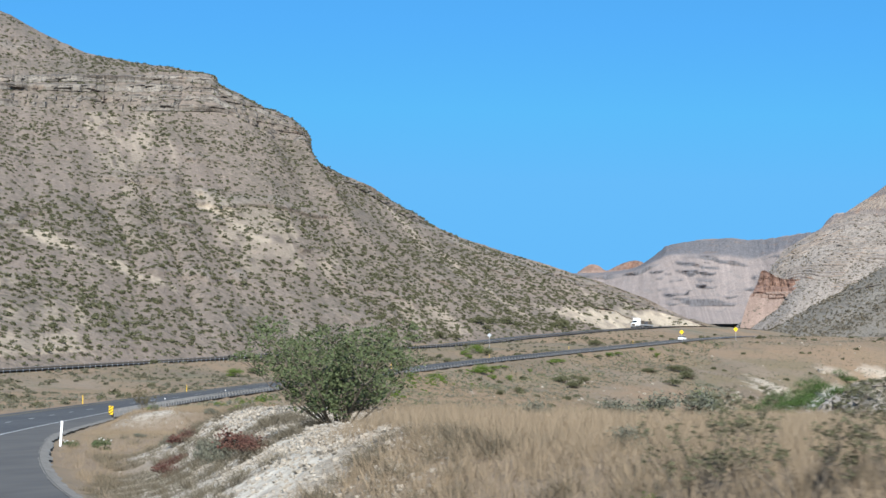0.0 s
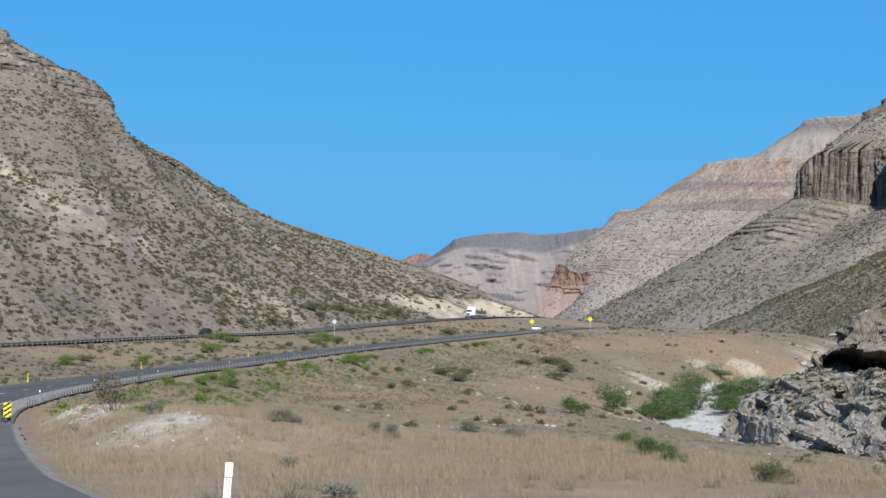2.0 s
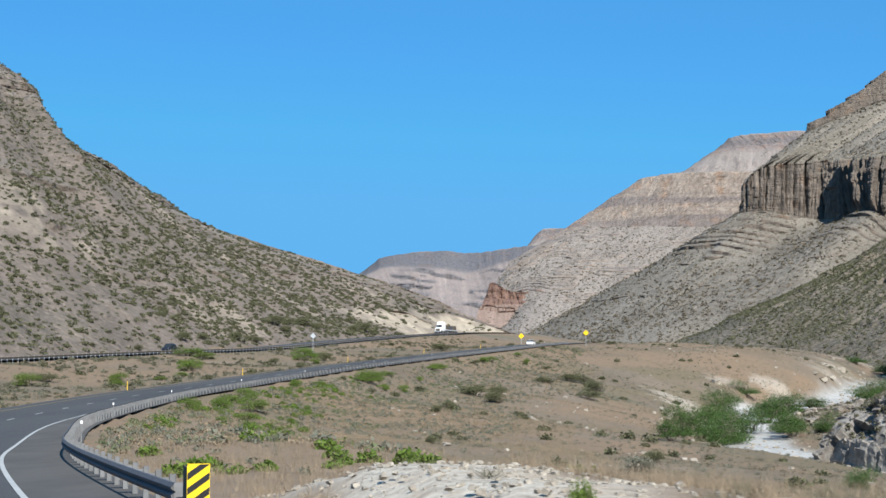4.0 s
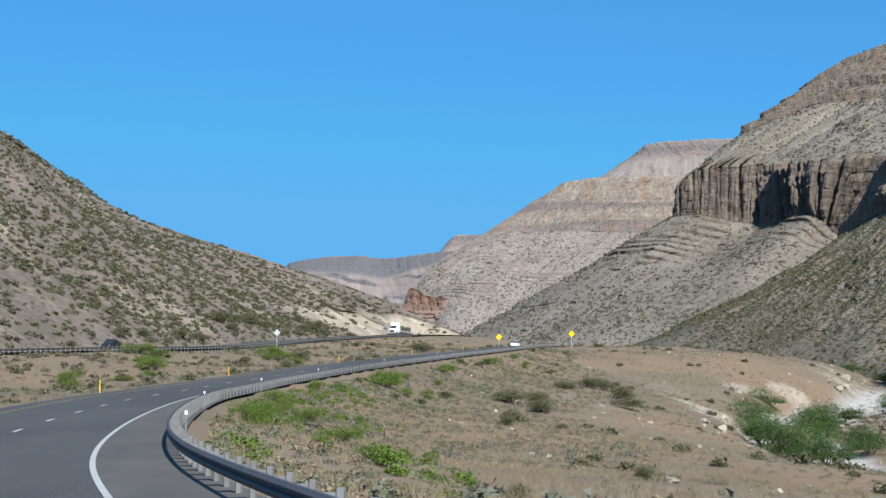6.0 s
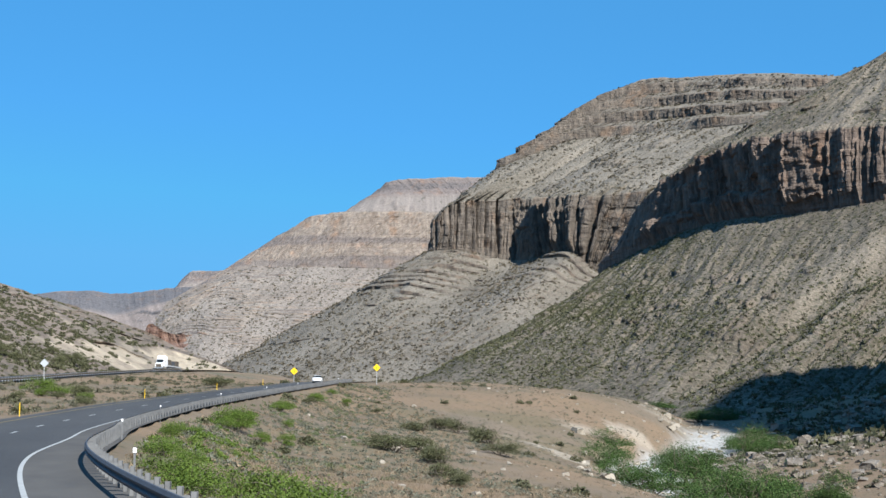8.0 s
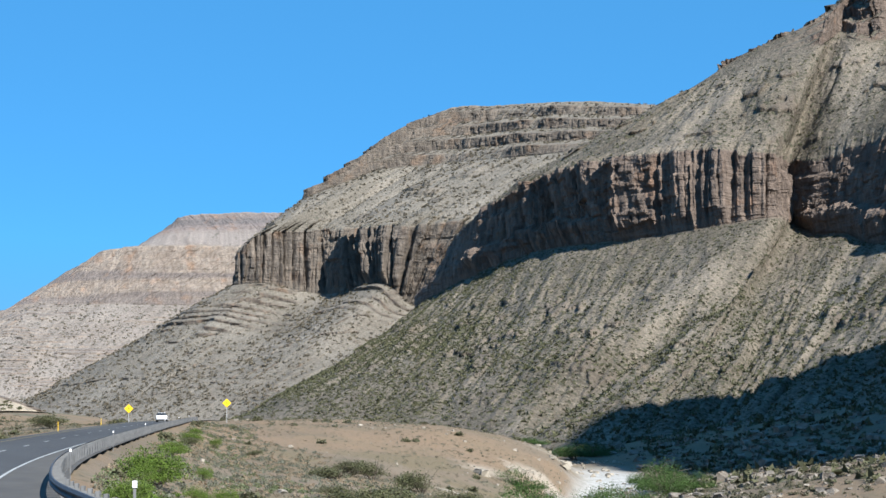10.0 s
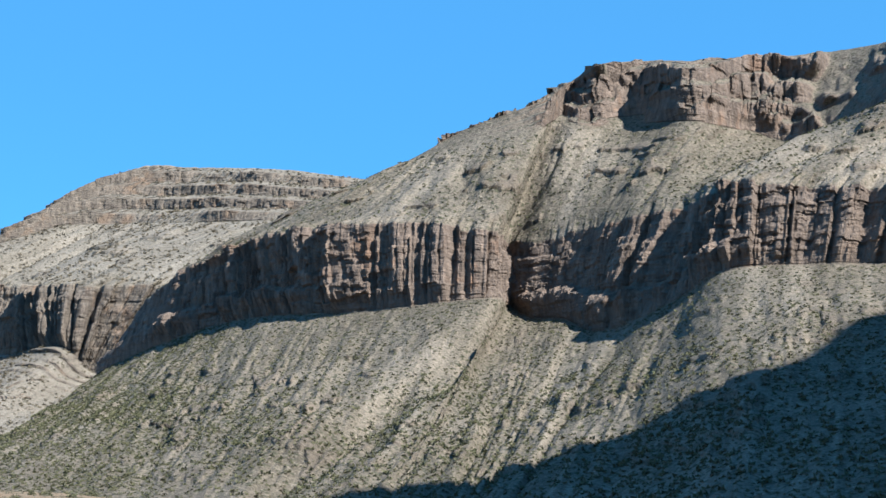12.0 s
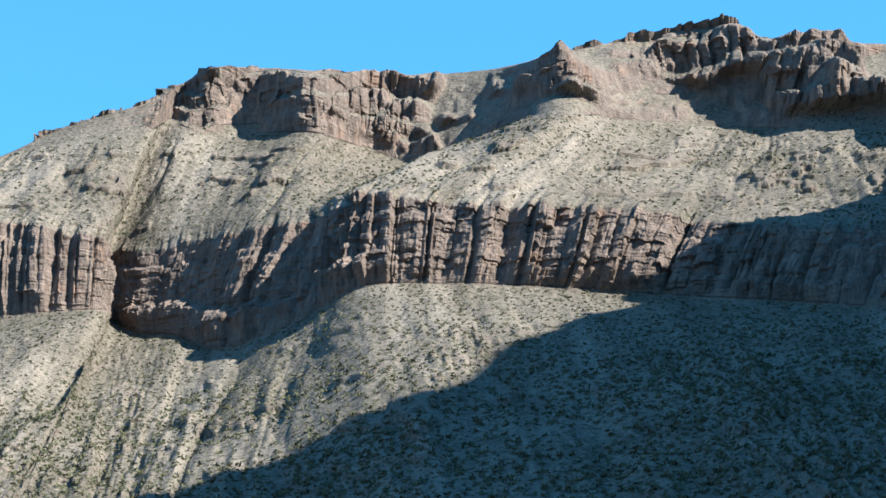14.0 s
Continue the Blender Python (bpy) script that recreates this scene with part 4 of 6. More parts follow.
# ---- delineators ----
def delineator(post_mat, cap_mat, label, height=1.15, wide=0.09, cap=0.13, head=0.0, name="delineator_post"):
    root = tagged(new(name), label, "delineator", "roadside delineators")
    bm = bmesh.new()
    box(bm, (wide, 0.02, height + 0.3), (0, 0, height / 2 - 0.15))
    box(bm, (0.012, 0.05, height + 0.3), (0, 0.02, height / 2 - 0.15))
    part("post", bm, post_mat, root)
    bm = bmesh.new()
    box(bm, (head or wide + 0.004, 0.015, cap), (0, -0.022, height - cap / 2 + 0.004))
    part("reflector", bm, cap_mat, root)
    return root


first = delineator(post_steel, sign_white, "thin grey post with white reflector by the guardrail", 1.15, 0.055, 0.13, 0.09)
spots = [169.6, 210.4, 249.8, 292, 331, 369.8, 409, 448, 487, 526]
for k, y in enumerate(spots):
    p, ang = on_road(lane, y, 4.75)
    m = Matrix.Translation(p - Vector((0, 0, 0.1))) @ Matrix.Rotation(-ang, 4, "Z")
    if k == 0:
        first.matrix_basis = m
    else:
        copy_thing(first, m)
first = delineator(yellow_plastic, yellow_plastic, "yellow plastic post beside the median", 1.1, 0.07)
for k, y in enumerate([60, 100, 140, 183, 234, 287, 341, 395, 450, 505]):
    p, ang = on_road(lane, y, -7.6)
    m = Matrix.Translation(p - Vector((0, 0, 0.15))) @ Matrix.Rotation(-ang, 4, "Z")
    if k == 0:
        first.matrix_basis = m
    else:
        copy_thing(first, m)
p, ang = on_road(lane, 71.8, 5.7)
wp = delineator(white_plastic, white_plastic, "plain white plastic post beside the shoulder", 1.3, 0.10, 0.2)
wp.matrix_basis = Matrix.Translation((-38.85, 71.71, 1.08)) @ Matrix.Rotation(-ang, 4, "Z") @ Matrix.Rotation(0.05, 4, "Y")


# ---- road signs ----
def diamond_sign(at, ground_z, side, mat, label, turn, arrow=True, name="warning_sign"):
    root = tagged(new(name), label, "road sign")
    root.matrix_basis = Matrix.Translation((at[0], at[1], ground_z)) @ Matrix.Rotation(turn, 4, "Z")
    h = at[2] - ground_z
    bm = bmesh.new()
    box(bm, (side, 0.02, side), (0, 0, 0), Matrix.Rotation(math.pi / 4, 3, "Y"))
    bmesh.ops.translate(bm, vec=(0, 0, h), verts=bm.verts)
    plate = part("plate", bm, mat, root)
    bm = bmesh.new()
    box(bm, (0.09, 0.06, h + side * 0.5 + 0.4), (0, 0.06, (h + side * 0.5 - 0.4) / 2))
    part("pole", bm, galv_dull, root)
    if arrow:
        bm = bmesh.new()
        box(bm, (0.09 * side, 0.012, 0.45 * side), (0.05, -0.018, h - 0.14 * side))
        box(bm, (0.09 * side, 0.012, 0.36 * side), (-0.06, -0.018, h + 0.12 * side), Matrix.Rotation(-0.8, 3, "Y"))
        part("curve_arrow", bm, sign_black, plate, "black curved arrow")
    return root


def gz(x, y):
    return float(ground_height(np.array([x]), np.array([y]))[0])


diamond_sign((-49.9, 555.4, 15.7), gz(-49.9, 555.4), 1.15, sign_yellow, "yellow diamond warning sign on a steel pole", -0.15)
diamond_sign((-31.6, 556.5, 16.7), gz(-31.6, 556.5), 1.15, sign_yellow, "yellow diamond warning sign on a steel pole", -0.15)
diamond_sign((-98.8, 465, 13.0), gz(-98.8, 465), 0.95, aluminium, "bare aluminium back of a diamond sign", 0.1, False, "sign_back")


# ---- vehicles ----
def wheel(root, x, y, r=0.34, w=0.22):
    bm = bmesh.new()
    tube(bm, r, r, (x - w / 2, y, r), (x + w / 2, y, r), 18)
    tyre = part("wheel", bm, tyre_rubber, root)
    bm = bmesh.new()
    s = 1 if x > 0 else -1
    tube(bm, r * 0.6, r * 0.6, (x + s * w / 2, y, r), (x + s * (w / 2 + 0.015), y, r), 14)
    part("rim", bm, chrome, tyre)


def body_shell(bm, stations):
    """A car body from cross-sections along its length: (y, half width, bottom, top, half width at top)."""
    rings = []
    for y, hw, lo, hi, tw in stations:
        rings.append([bm.verts.new(v) for v in ((-hw * 0.92, y, lo), (-hw, y, lo + 0.25 * (hi - lo)), (-hw, y, lo + 0.7 * (hi - lo)), (-tw, y, hi), (tw, y, hi), (hw, y, lo + 0.7 * (hi - lo)), (hw, y, lo + 0.25 * (hi - lo)), (hw * 0.92, y, lo))])
    for a, c in zip(rings[:-1], rings[1:]):
        for k in range(8):
            bm.faces.new((a[k], a[k - 1], c[k - 1], c[k]))
    bm.faces.new(rings[0]); bm.faces.new(list(reversed(rings[-1])))
    bmesh.ops.recalc_face_normals(bm, faces=bm.faces)
    bmesh.ops.bevel(bm, geom=list(bm.edges), offset=0.03, segments=1, affect="EDGES")


def car(at, ang, paint, label, tall=1.5, name="car"):
    root = tagged(new(name), label, "car")
    root.matrix_basis = Matrix.Translation(at) @ Matrix.Rotation(-ang, 4, "Z")
    bm = bmesh.new()
    body_shell(bm, [(-2.25, 0.78, 0.38, 0.95, 0.74), (-2.1, 0.88, 0.25, 1.02, 0.82), (-0.8, 0.92, 0.22, 1.02, 0.85), (0.9, 0.92, 0.22, 1.0, 0.85), (2.0, 0.88, 0.25, 0.85, 0.78), (2.3, 0.72, 0.36, 0.72, 0.66)])
    part("body", bm, paint, root)
    bm = bmesh.new()
    body_shell(bm, [(-2.0, 0.80, 0.95, 1.02, 0.72), (-1.55, 0.82, 0.95, tall - 0.06, 0.62), (-0.3, 0.84, 0.95, tall, 0.64), (0.4, 0.82, 0.95, tall - 0.05, 0.62), (1.25, 0.78, 0.93, 0.98, 0.70)])
    part("cabin_glass", bm, dark_glass, root, "dark glazed cabin")
    bm = bmesh.new()
    body_shell(bm, [(-1.5, 0.60, tall - 0.09, tall - 0.03, 0.55), (-0.3, 0.64, tall - 0.02, tall + 0.03, 0.56), (0.4, 0.60, tall - 0.08, tall - 0.02, 0.55)])
    part("roof", bm, paint, root)
    for x in (-0.82, 0.82):
        for y in (-1.35, 1.4):
            wheel(root, x, y)
    for x in (-0.62, 0.62):
        bm = bmesh.new(); box(bm, (0.26, 0.05, 0.16), (x, -2.22, 0.82)); part("tail_lamp", bm, lamp_red, root)
        bm = bmesh.new(); box(bm, (0.28, 0.06, 0.13), (x, 2.2, 0.66)); part("headlight", bm, lamp_clear, root)
    return root


def truck(at, ang):
    root = tagged(new("semi_truck"), "white semi truck with a grey flat trailer on the road", "truck")
    root.matrix_basis = Matrix.Translation(at) @ Matrix.Rotation(-ang, 4, "Z")
    bm = bmesh.new()
    body_shell(bm, [(-1.2, 1.2, 0.9, 3.7, 1.1), (0.6, 1.22, 0.8, 3.9, 1.05), (1.7, 1.2, 0.7, 3.0, 1.0), (2.0, 1.15, 0.6, 2.0, 1.0), (3.3, 1.0, 0.5, 1.75, 0.9)])
    cab = part("cab", bm, white_car_paint, root)
    bm = bmesh.new(); box(bm, (1.9, 0.1, 0.8), (0, 1.92, 2.45), Matrix.Rotation(0.29, 3, "X")); part("windscreen", bm, dark_glass, cab)
    bm = bmesh.new(); box(bm, (1.5, 0.1, 0.8), (0, 3.36, 1.15)); part("grille", bm, dark_steel, cab)
    bm = bmesh.new(); box(bm, (2.3, 0.25, 0.3), (0, 3.4, 0.55)); part("bumper", bm, chrome, cab)
    bm = bmesh.new(); box(bm, (2.5, 12.5, 0.35), (0, -8.0, 1.25)); part("trailer_bed", bm, galv_dull, root)
    for k, (ly, lh) in enumerate(((-3.2, 1.5), (-6.5, 1.2), (-10.5, 1.4))):
        bm = bmesh.new(); box(bm, (2.2, 2.8, lh), (0, ly - 0.6, 1.43 + lh / 2)); part("load", bm, galv if k % 2 else dark_steel, root, "wrapped grey load")
    for x in (-1.05, 1.05):
        for y in (2.4, -1.6, -2.9, -12.0, -13.2):
            wheel(root, x, y, 0.5, 0.3)
        bm = bmesh.new(); box(bm, (0.3, 0.08, 0.2), (x * 0.8, 3.38, 1.0)); part("headlight", bm, lamp_clear, cab)
        bm = bmesh.new(); box(bm, (0.06, 0.2, 0.6), (x * 1.3, 1.9, 2.3)); part("mirror", bm, dark_steel, cab)
    return root


p, ang = on_road(lane, 532, 0.0)
car(p + Vector((0, 0, 0.03)), ang, white_car_paint, "white hatchback driving away on the near carriageway")
p, ang = on_road(far_road, 645, -1.5)
truck(p + Vector((0, 0, 0.16)), ang + math.pi)
p, ang = on_road(far_road, 425, 1.5)
car(p + Vector((0, 0, 0.16)), ang + math.pi, black_car_paint, "black sport utility car on the far carriageway", 1.75)


# ---- scrub, grass and stones ----
rng = np.random.default_rng(7)


def leaf_material(name, a, c, rough=0.75):
    m, nt, b = material(name, rough)
    g = node(nt, "ShaderNodeNewGeometry")
    col = ramp(nt, g.outputs["Random Per Island"], [(0.1, a), (0.9, c)])
    col = mix(nt, step(nt, noise_tex(nt, 14, 2), 0.4, 0.65), col, [0.75 * v for v in c])
    nt.links.new(col, b.inputs["Base Color"])
    return m


scrub_mat = leaf_material("grey_green_scrub_leaves", (0.056, 0.060, 0.030), (0.104, 0.102, 0.056))
brush_mat = leaf_material("dry_brown_brush", (0.090, 0.074, 0.050), (0.142, 0.119, 0.082))
sage_mat = leaf_material("silvery_sage_leaves", (0.090, 0.094, 0.069), (0.148, 0.148, 0.110))
olive_mat = leaf_material("olive_grey_scrub_leaves", (0.074, 0.071, 0.045), (0.126, 0.119, 0.079))
desert_mat = leaf_material("olive_green_desert_leaves", (0.062, 0.068, 0.030), (0.112, 0.114, 0.058))
brown_leaf_mat = leaf_material("brown_green_leaf_clumps", (0.060, 0.052, 0.026), (0.112, 0.098, 0.052))
creosote_mat = leaf_material("dark_green_creosote_leaves", (0.042, 0.060, 0.024), (0.092, 0.114, 0.050))
willow_mat = leaf_material("bright_green_riverside_leaves", (0.028, 0.060, 0.012), (0.062, 0.106, 0.028))
verge_mat = leaf_material("fresh_green_verge_leaves", (0.053, 0.094, 0.011), (0.105, 0.153, 0.027))
straw_mat = leaf_material("dry_straw_grass", (0.170, 0.128, 0.084), (0.272, 0.209, 0.140))
herb_mat = leaf_material("soft_green_herb_leaves", (0.071, 0.093, 0.039), (0.121, 0.139, 0.071))
twig_mat = plain("grey_twig_bark", (0.114, 0.093, 0.071), 0.9, 0, 0.3, 0.2)
dead_mat = leaf_material("reddish_dead_brush", (0.071, 0.028, 0.025), (0.121, 0.057, 0.043))
flower_mat = plain("white_petals", (0.570, 0.570, 0.541), 0.7, 0, 0.05, 0.1)


def tuft(n, leaf, seed, flat=0.75, inner=0.45):
    """Unit bush: n small leaf blades scattered through an uneven dome; triangles as an array."""
    r = np.random.default_rng(seed)
    d = r.normal(size=(n, 3)); d[:, 2] = np.abs(d[:, 2]) * 0.9 - 0.12
    d /= np.linalg.norm(d, axis=1)[:, None]
    lump = 0.72 + 0.28 * np.sin(3 * np.arctan2(d[:, 1], d[:, 0]) + r.uniform(0, 6)) * np.cos(2.3 * d[:, 2] + r.uniform(0, 6))
    c = d * (inner + (1 - inner) * r.random(n) ** 0.6)[:, None] * lump[:, None] * [1, 1, flat]
    c[:, 2] = np.maximum(c[:, 2] + 0.12, 0.03)
    a = r.normal(size=(n, 3)); a /= np.linalg.norm(a, axis=1)[:, None]
    e = np.cross(a, r.normal(size=(n, 3))); e /= np.linalg.norm(e, axis=1)[:, None]
    k = leaf * r.uniform(0.6, 1.3, n)[:, None]
    return np.stack([c - a * k * 0.5, c + a * k * 0.5 + e * k * 0.2, c + e * k], 1)


def blades(n, seed, lean=0.5, width=0.014):
    """Unit grass tuft: n upright blades."""
    r = np.random.default_rng(seed)
    base = r.normal(size=(n, 2)) * 0.22
    tip = base + r.normal(size=(n, 2)) * lean
    w = r.normal(size=(n, 2)); w /= np.linalg.norm(w, axis=1)[:, None]
    h = r.uniform(0.5, 1.0, n)
    z0 = np.zeros(n) - 0.03
    return np.stack([np.c_[base - w * width, z0], np.c_[base + w * width, z0], np.c_[tip, h]], 1)


def tri_mesh(name, tris, mat):
    v = tris.reshape(-1, 3)
    n = len(v)
    me = bpy.data.meshes.new(name)
    me.vertices.add(n); me.vertices.foreach_set("co", v.astype(np.float32).reshape(-1))
    me.loops.add(n); me.loops.foreach_set("vertex_index", np.arange(n, dtype=np.int32))
    me.polygons.add(n // 3); me.polygons.foreach_set("loop_start", np.arange(0, n, 3, dtype=np.int32))
    me.update(calc_edges=True)
    me.materials.append(mat)
    return me


def strewn(name, protos, places, sizes, mat, label, category="shrubs", tall=1.0, spin=math.pi):
    """Many small plants as one object."""
    turn = rng.uniform(-spin, spin, len(places))
    pick = rng.integers(0, len(protos), len(places))
    out = []
    for k, pr in enumerate(protos):
        m = pick == k
        if not m.any():
            continue
        c, s = np.cos(turn[m])[:, None, None], np.sin(turn[m])[:, None, None]
        p = pr[None]
        x = p[..., 0] * c - p[..., 1] * s
        y = p[..., 0] * s + p[..., 1] * c
        q = np.stack([x, y, np.broadcast_to(p[..., 2] * tall, x.shape)], -1) * sizes[m][:, None, None, None] + places[m][:, None, None, :]
        out.append(q.reshape(-1, 3, 3))
    return tagged(new(name, tri_mesh(name, np.concatenate(out), mat)), label, category, "", "stuff")


def on_hill(pts, rock, n, zmax=1e9):
    """Random places on a hillside, by area, off its rock faces."""
    a = pts[1:, :-1] - pts[:-1, :-1]; c = pts[:-1, 1:] - pts[:-1, :-1]
    area = np.linalg.norm(np.cross(a, c), axis=-1)
    mid = pts[:-1, :-1]
    dens = np.clip(0.75 + 0.6 * vnoise(mid[..., 0] / 35, mid[..., 1] / 35, mid[..., 2] / 20), 0.15, 1.4)
    w = area * (rock[:-1, :-1] < 0.35) * (mid[..., 2] < zmax) * dens
    cum = np.cumsum(w.reshape(-1)); pick = np.searchsorted(cum, rng.random(n) * cum[-1])
    i, j = np.unravel_index(pick, w.shape)
    f, g = rng.random((n, 1)), rng.random((n, 1))
    return pts[i, j] * (1 - f) * (1 - g) + pts[i + 1, j] * f * (1 - g) + pts[i, j + 1] * (1 - f) * g + pts[i + 1, j + 1] * f * g


small = [tuft(9, 1.15, 100 + k) for k in range(5)]
fine = [tuft(36, 0.3, 115 + k) for k in range(6)]
light = [tuft(22, 0.6, 110 + k) for k in range(6)]
middle = [tuft(70, 0.42, 120 + k) for k in range(6)]
dense = [tuft(130, 0.3, 130 + k) for k in range(5)]
rich = [tuft(260, 0.22, 140 + k) for k in range(5)]

def off_cut(p):
    """Leaves the steep face of the road cutting bare but for a few."""
    return p[(p[:, 1] < 620) | (p[:, 2] > 27.0) | (rng.random(len(p)) < 0.2)]


p = off_cut(on_hill(left_pts[2:-14], left_rock[2:-14], 15500))
strewn("hillside_shrubs", light, p, rng.uniform(0.35, 0.95, len(p)), scrub_mat, "grey-green desert shrubs dotted over the reddish hillside")
p = off_cut(on_hill(left_pts[6:100], left_rock[6:100], 1700, 55))
strewn("hillside_creosote", middle, p, rng.uniform(0.6, 1.25, len(p)), scrub_mat, "darker creosote bushes low on the hillside")
p = on_hill(wall_pts[10:100], wall_rock[10:100], 28000)
strewn("canyon_wall_shrubs", small, p, rng.uniform(0.28, 0.62, len(p)), scrub_mat, "grey-green scrub scattered on the canyon scree")
p = on_hill(wall_pts[4:100], wall_rock[4:100], 15000, 72)
strewn("canyon_foot_shrubs", small, p, rng.uniform(0.35, 0.9, len(p)), scrub_mat, "dense dark green shrubs along the foot of the canyon scree")
p = on_hill(wall_pts[4:100, :270], wall_rock[4:100, :270], 9000)
strewn("ridge_shrubs", small, p, rng.uniform(0.3, 0.65, len(p)), scrub_mat, "dark green shrubs on the shoulder of the canyon scree")
p = on_hill(wall_pts[158:216], wall_rock[158:216], 14000)
strewn("upper_slope_shrubs", small, p, rng.uniform(0.3, 0.75, len(p)), scrub_mat, "sparse scrub on the upper canyon slope")
p = on_hill(headland_pts[2:-14], headland_rock[2:-14], 10000)
strewn("headland_shrubs", small, p, rng.uniform(0.5, 1.1, len(p)), brush_mat, "dull scrub on the far headland slopes")

p = on_hill(mesa_pts[2:-14], mesa_rock[2:-14], 3500)
strewn("mesa_shrubs", small, p, rng.uniform(0.5, 1.1, len(p)), brush_mat, "sparse scrub on the ledges of the pale mesa")


def on_ground(n, x0, x1, y0, y1, keep):
    x, y = rng.uniform(x0, x1, n), rng.uniform(y0, y1, n)
    lx, _, lc = along(lane, y); fx, _, fc = along(far_road, y); vx, vz, vc = along(river, y)
    d, df, dv = (x - lx) * lc, (x - fx) * fc, (x - vx) * vc
    ok = ((d > 5.6) | (d < -8.6)) & (np.abs(df) > 6.6) & keep(x, y, d, df, dv)
    x, y = x[ok], y[ok]
    return np.stack([x, y, ground_height(x, y) - 0.03], -1)


def mid_band(x, y, d, df, dv):
    return (np.abs(dv) > 9) & (df > 5) & ((d > 24) | (y > 270) | (d < -10)) & (vnoise(x / 18, y / 18, 2) + 0.6 * rng.random(len(x)) > 0.25)


twiggy = [np.concatenate([tuft(24, 0.2, 150 + k), blades(12, 155 + k, 0.5, 0.03)]) for k in range(5)]
p = on_ground(13000, -150, 70, 130, 640, mid_band)
strewn("valley_scrub", twiggy, p, rng.uniform(0.2, 0.6, len(p)), sage_mat, "low silvery sage scrub on the valley floor")
p = on_ground(10000, -150, 90, 130, 640, mid_band)
strewn("valley_brush", twiggy, p, rng.uniform(0.2, 0.55, len(p)), brush_mat, "dry brown brush on the valley floor")
p = on_ground(700, -150, 90, 150, 640, mid_band)
strewn("valley_shrubs", dense, p, rng.uniform(0.6, 1.3, len(p)), scrub_mat, "dark green shrubs on the valley floor")
p = on_ground(5000, 40, 330, 380, 780, lambda x, y, d, df, dv: dv > 12)
strewn("far_bank_shrubs", small, p, rng.uniform(0.5, 1.3, len(p)), scrub_mat, "scrub on the shaded far river bank")
p = on_ground(2600, -120, -60, 150, 520, lambda x, y, d, df, dv: ((d > 6) & (d < 13)) | ((d < -9) & (d > -20) & (vnoise(x / 14, y / 14) > 0.1)))
strewn("verge_weeds", fine, p, rng.uniform(0.2, 0.5, len(p)), sage_mat, "pale green weeds on the road verge", "weeds")


p = on_ground(9000, -110, -50, 150, 360, lambda x, y, d, df, dv: (d > 6.2) & (d < 20 - 0.03 * (y - 150)) & (vnoise(x / 4, y / 7, 31) + 0.5 * vnoise(x / 2, y / 2, 32) > 0.3 - 0.25 * smooth(190, 240, y)))
p = p[::3]
strewn("verge_greenery", rich, p, rng.uniform(0.35, 0.75, len(p)), verge_mat, "patches of bright green weeds behind the guardrail", "weeds")
p = on_ground(5000, -175, -90, 150, 560, lambda x, y, d, df, dv: (d < -9) & (df > 7) & (vnoise(x / 9, y / 9, 33) > 0.35))
strewn("median_greenery", middle, p, rng.uniform(0.25, 0.6, len(p)), olive_mat, "green weeds between the two carriageways", "weeds")


p = on_ground(24000, -112, -30, 165, 540, lambda x, y, d, df, dv: (d > 5.8) & (d < 22 + 26 * vnoise(x / 30, y / 30, 40)) & (vnoise(x / 5, y / 5, 41) > -0.5))
strewn("embankment_weeds", fine, p[::2], rng.uniform(0.25, 0.6, len(p[::2])), sage_mat, "grey-green weeds covering the road embankment", "weeds")
strewn("embankment_grass", fine, p[1::2], rng.uniform(0.2, 0.5, len(p[1::2])), straw_mat, "dry tufts covering the road embankment", "grass")


p = on_ground(17000, -112, -30, 165, 540, lambda x, y, d, df, dv: (d > 5.6) & (d < 26 - 0.03 * (y - 165)) & (vnoise(x / 4, y / 4, 43) - 0.03 * (d - 12) > 0.0))
strewn("embankment_herbs", fine, p, rng.uniform(0.25, 0.55, len(p)), herb_mat, "soft green herbs on the road embankment", "weeds")


p = on_ground(4200, -230, -60, 180, 640, lambda x, y, d, df, dv: (df < -7.5) & (df > -45))
strewn("roadside_shrubs", light, p, rng.uniform(0.4, 1.0, len(p)), scrub_mat, "dark green shrubs between the far road and the hill")
p = on_ground(3200, -175, -60, 150, 600, lambda x, y, d, df, dv: (d < -9) & (df > 7) & (vnoise(x / 12, y / 12, 37) > -0.1))
strewn("median_shrubs", middle, p, rng.uniform(0.3, 0.8, len(p)), olive_mat, "grey-green brush between the two carriageways")


# dry grass of the near field, densest where the road passes closest
def grass_keep(lo, hi, cut):
    return lambda x, y, d, df, dv: (d > lo) & (d < hi) & (vnoise(x / 6, y / 6, 9) > cut) & ~((d > bank_edges(y)[0] - 0.2) & (d < bank_edges(y)[1] - 0.5 + 1.2 * vnoise(x / 2, y / 2, 4)) & (y > 16) & (y + 0.2 * (d - 10) < 60)) & ~((d > 7) & (d < 11) & (y > 103) & (y < 137) & (vnoise(x / 5, y / 5, 21) > -0.6))


fine_straw = [blades(11, 270 + k, 0.32, 0.013) for k in range(6)]
straw = [blades(17, 200 + k, 0.30, 0.011) for k in range(6)]
p = on_ground(46000, -75, 40, 8, 150, grass_keep(5.6, 55, -0.75))
strewn("dry_grass", straw, p, rng.uniform(0.24, 0.5, len(p)) * (1 + 0.2 * vnoise(p[:, 0] / 5, p[:, 1] / 5)), straw_mat, "tall dry straw-coloured grass beside the road", "grass")
p = on_ground(42000, -16, 16, 12, 48, lambda x, y, d, df, dv: (d > np.maximum(bank_edges(y)[1] + 0.2 + 0.9 * vnoise(x / 2, y / 2, 4), 5.4)) & (d < 26) & (vnoise(x / 4, y / 4, 15) > -0.8))
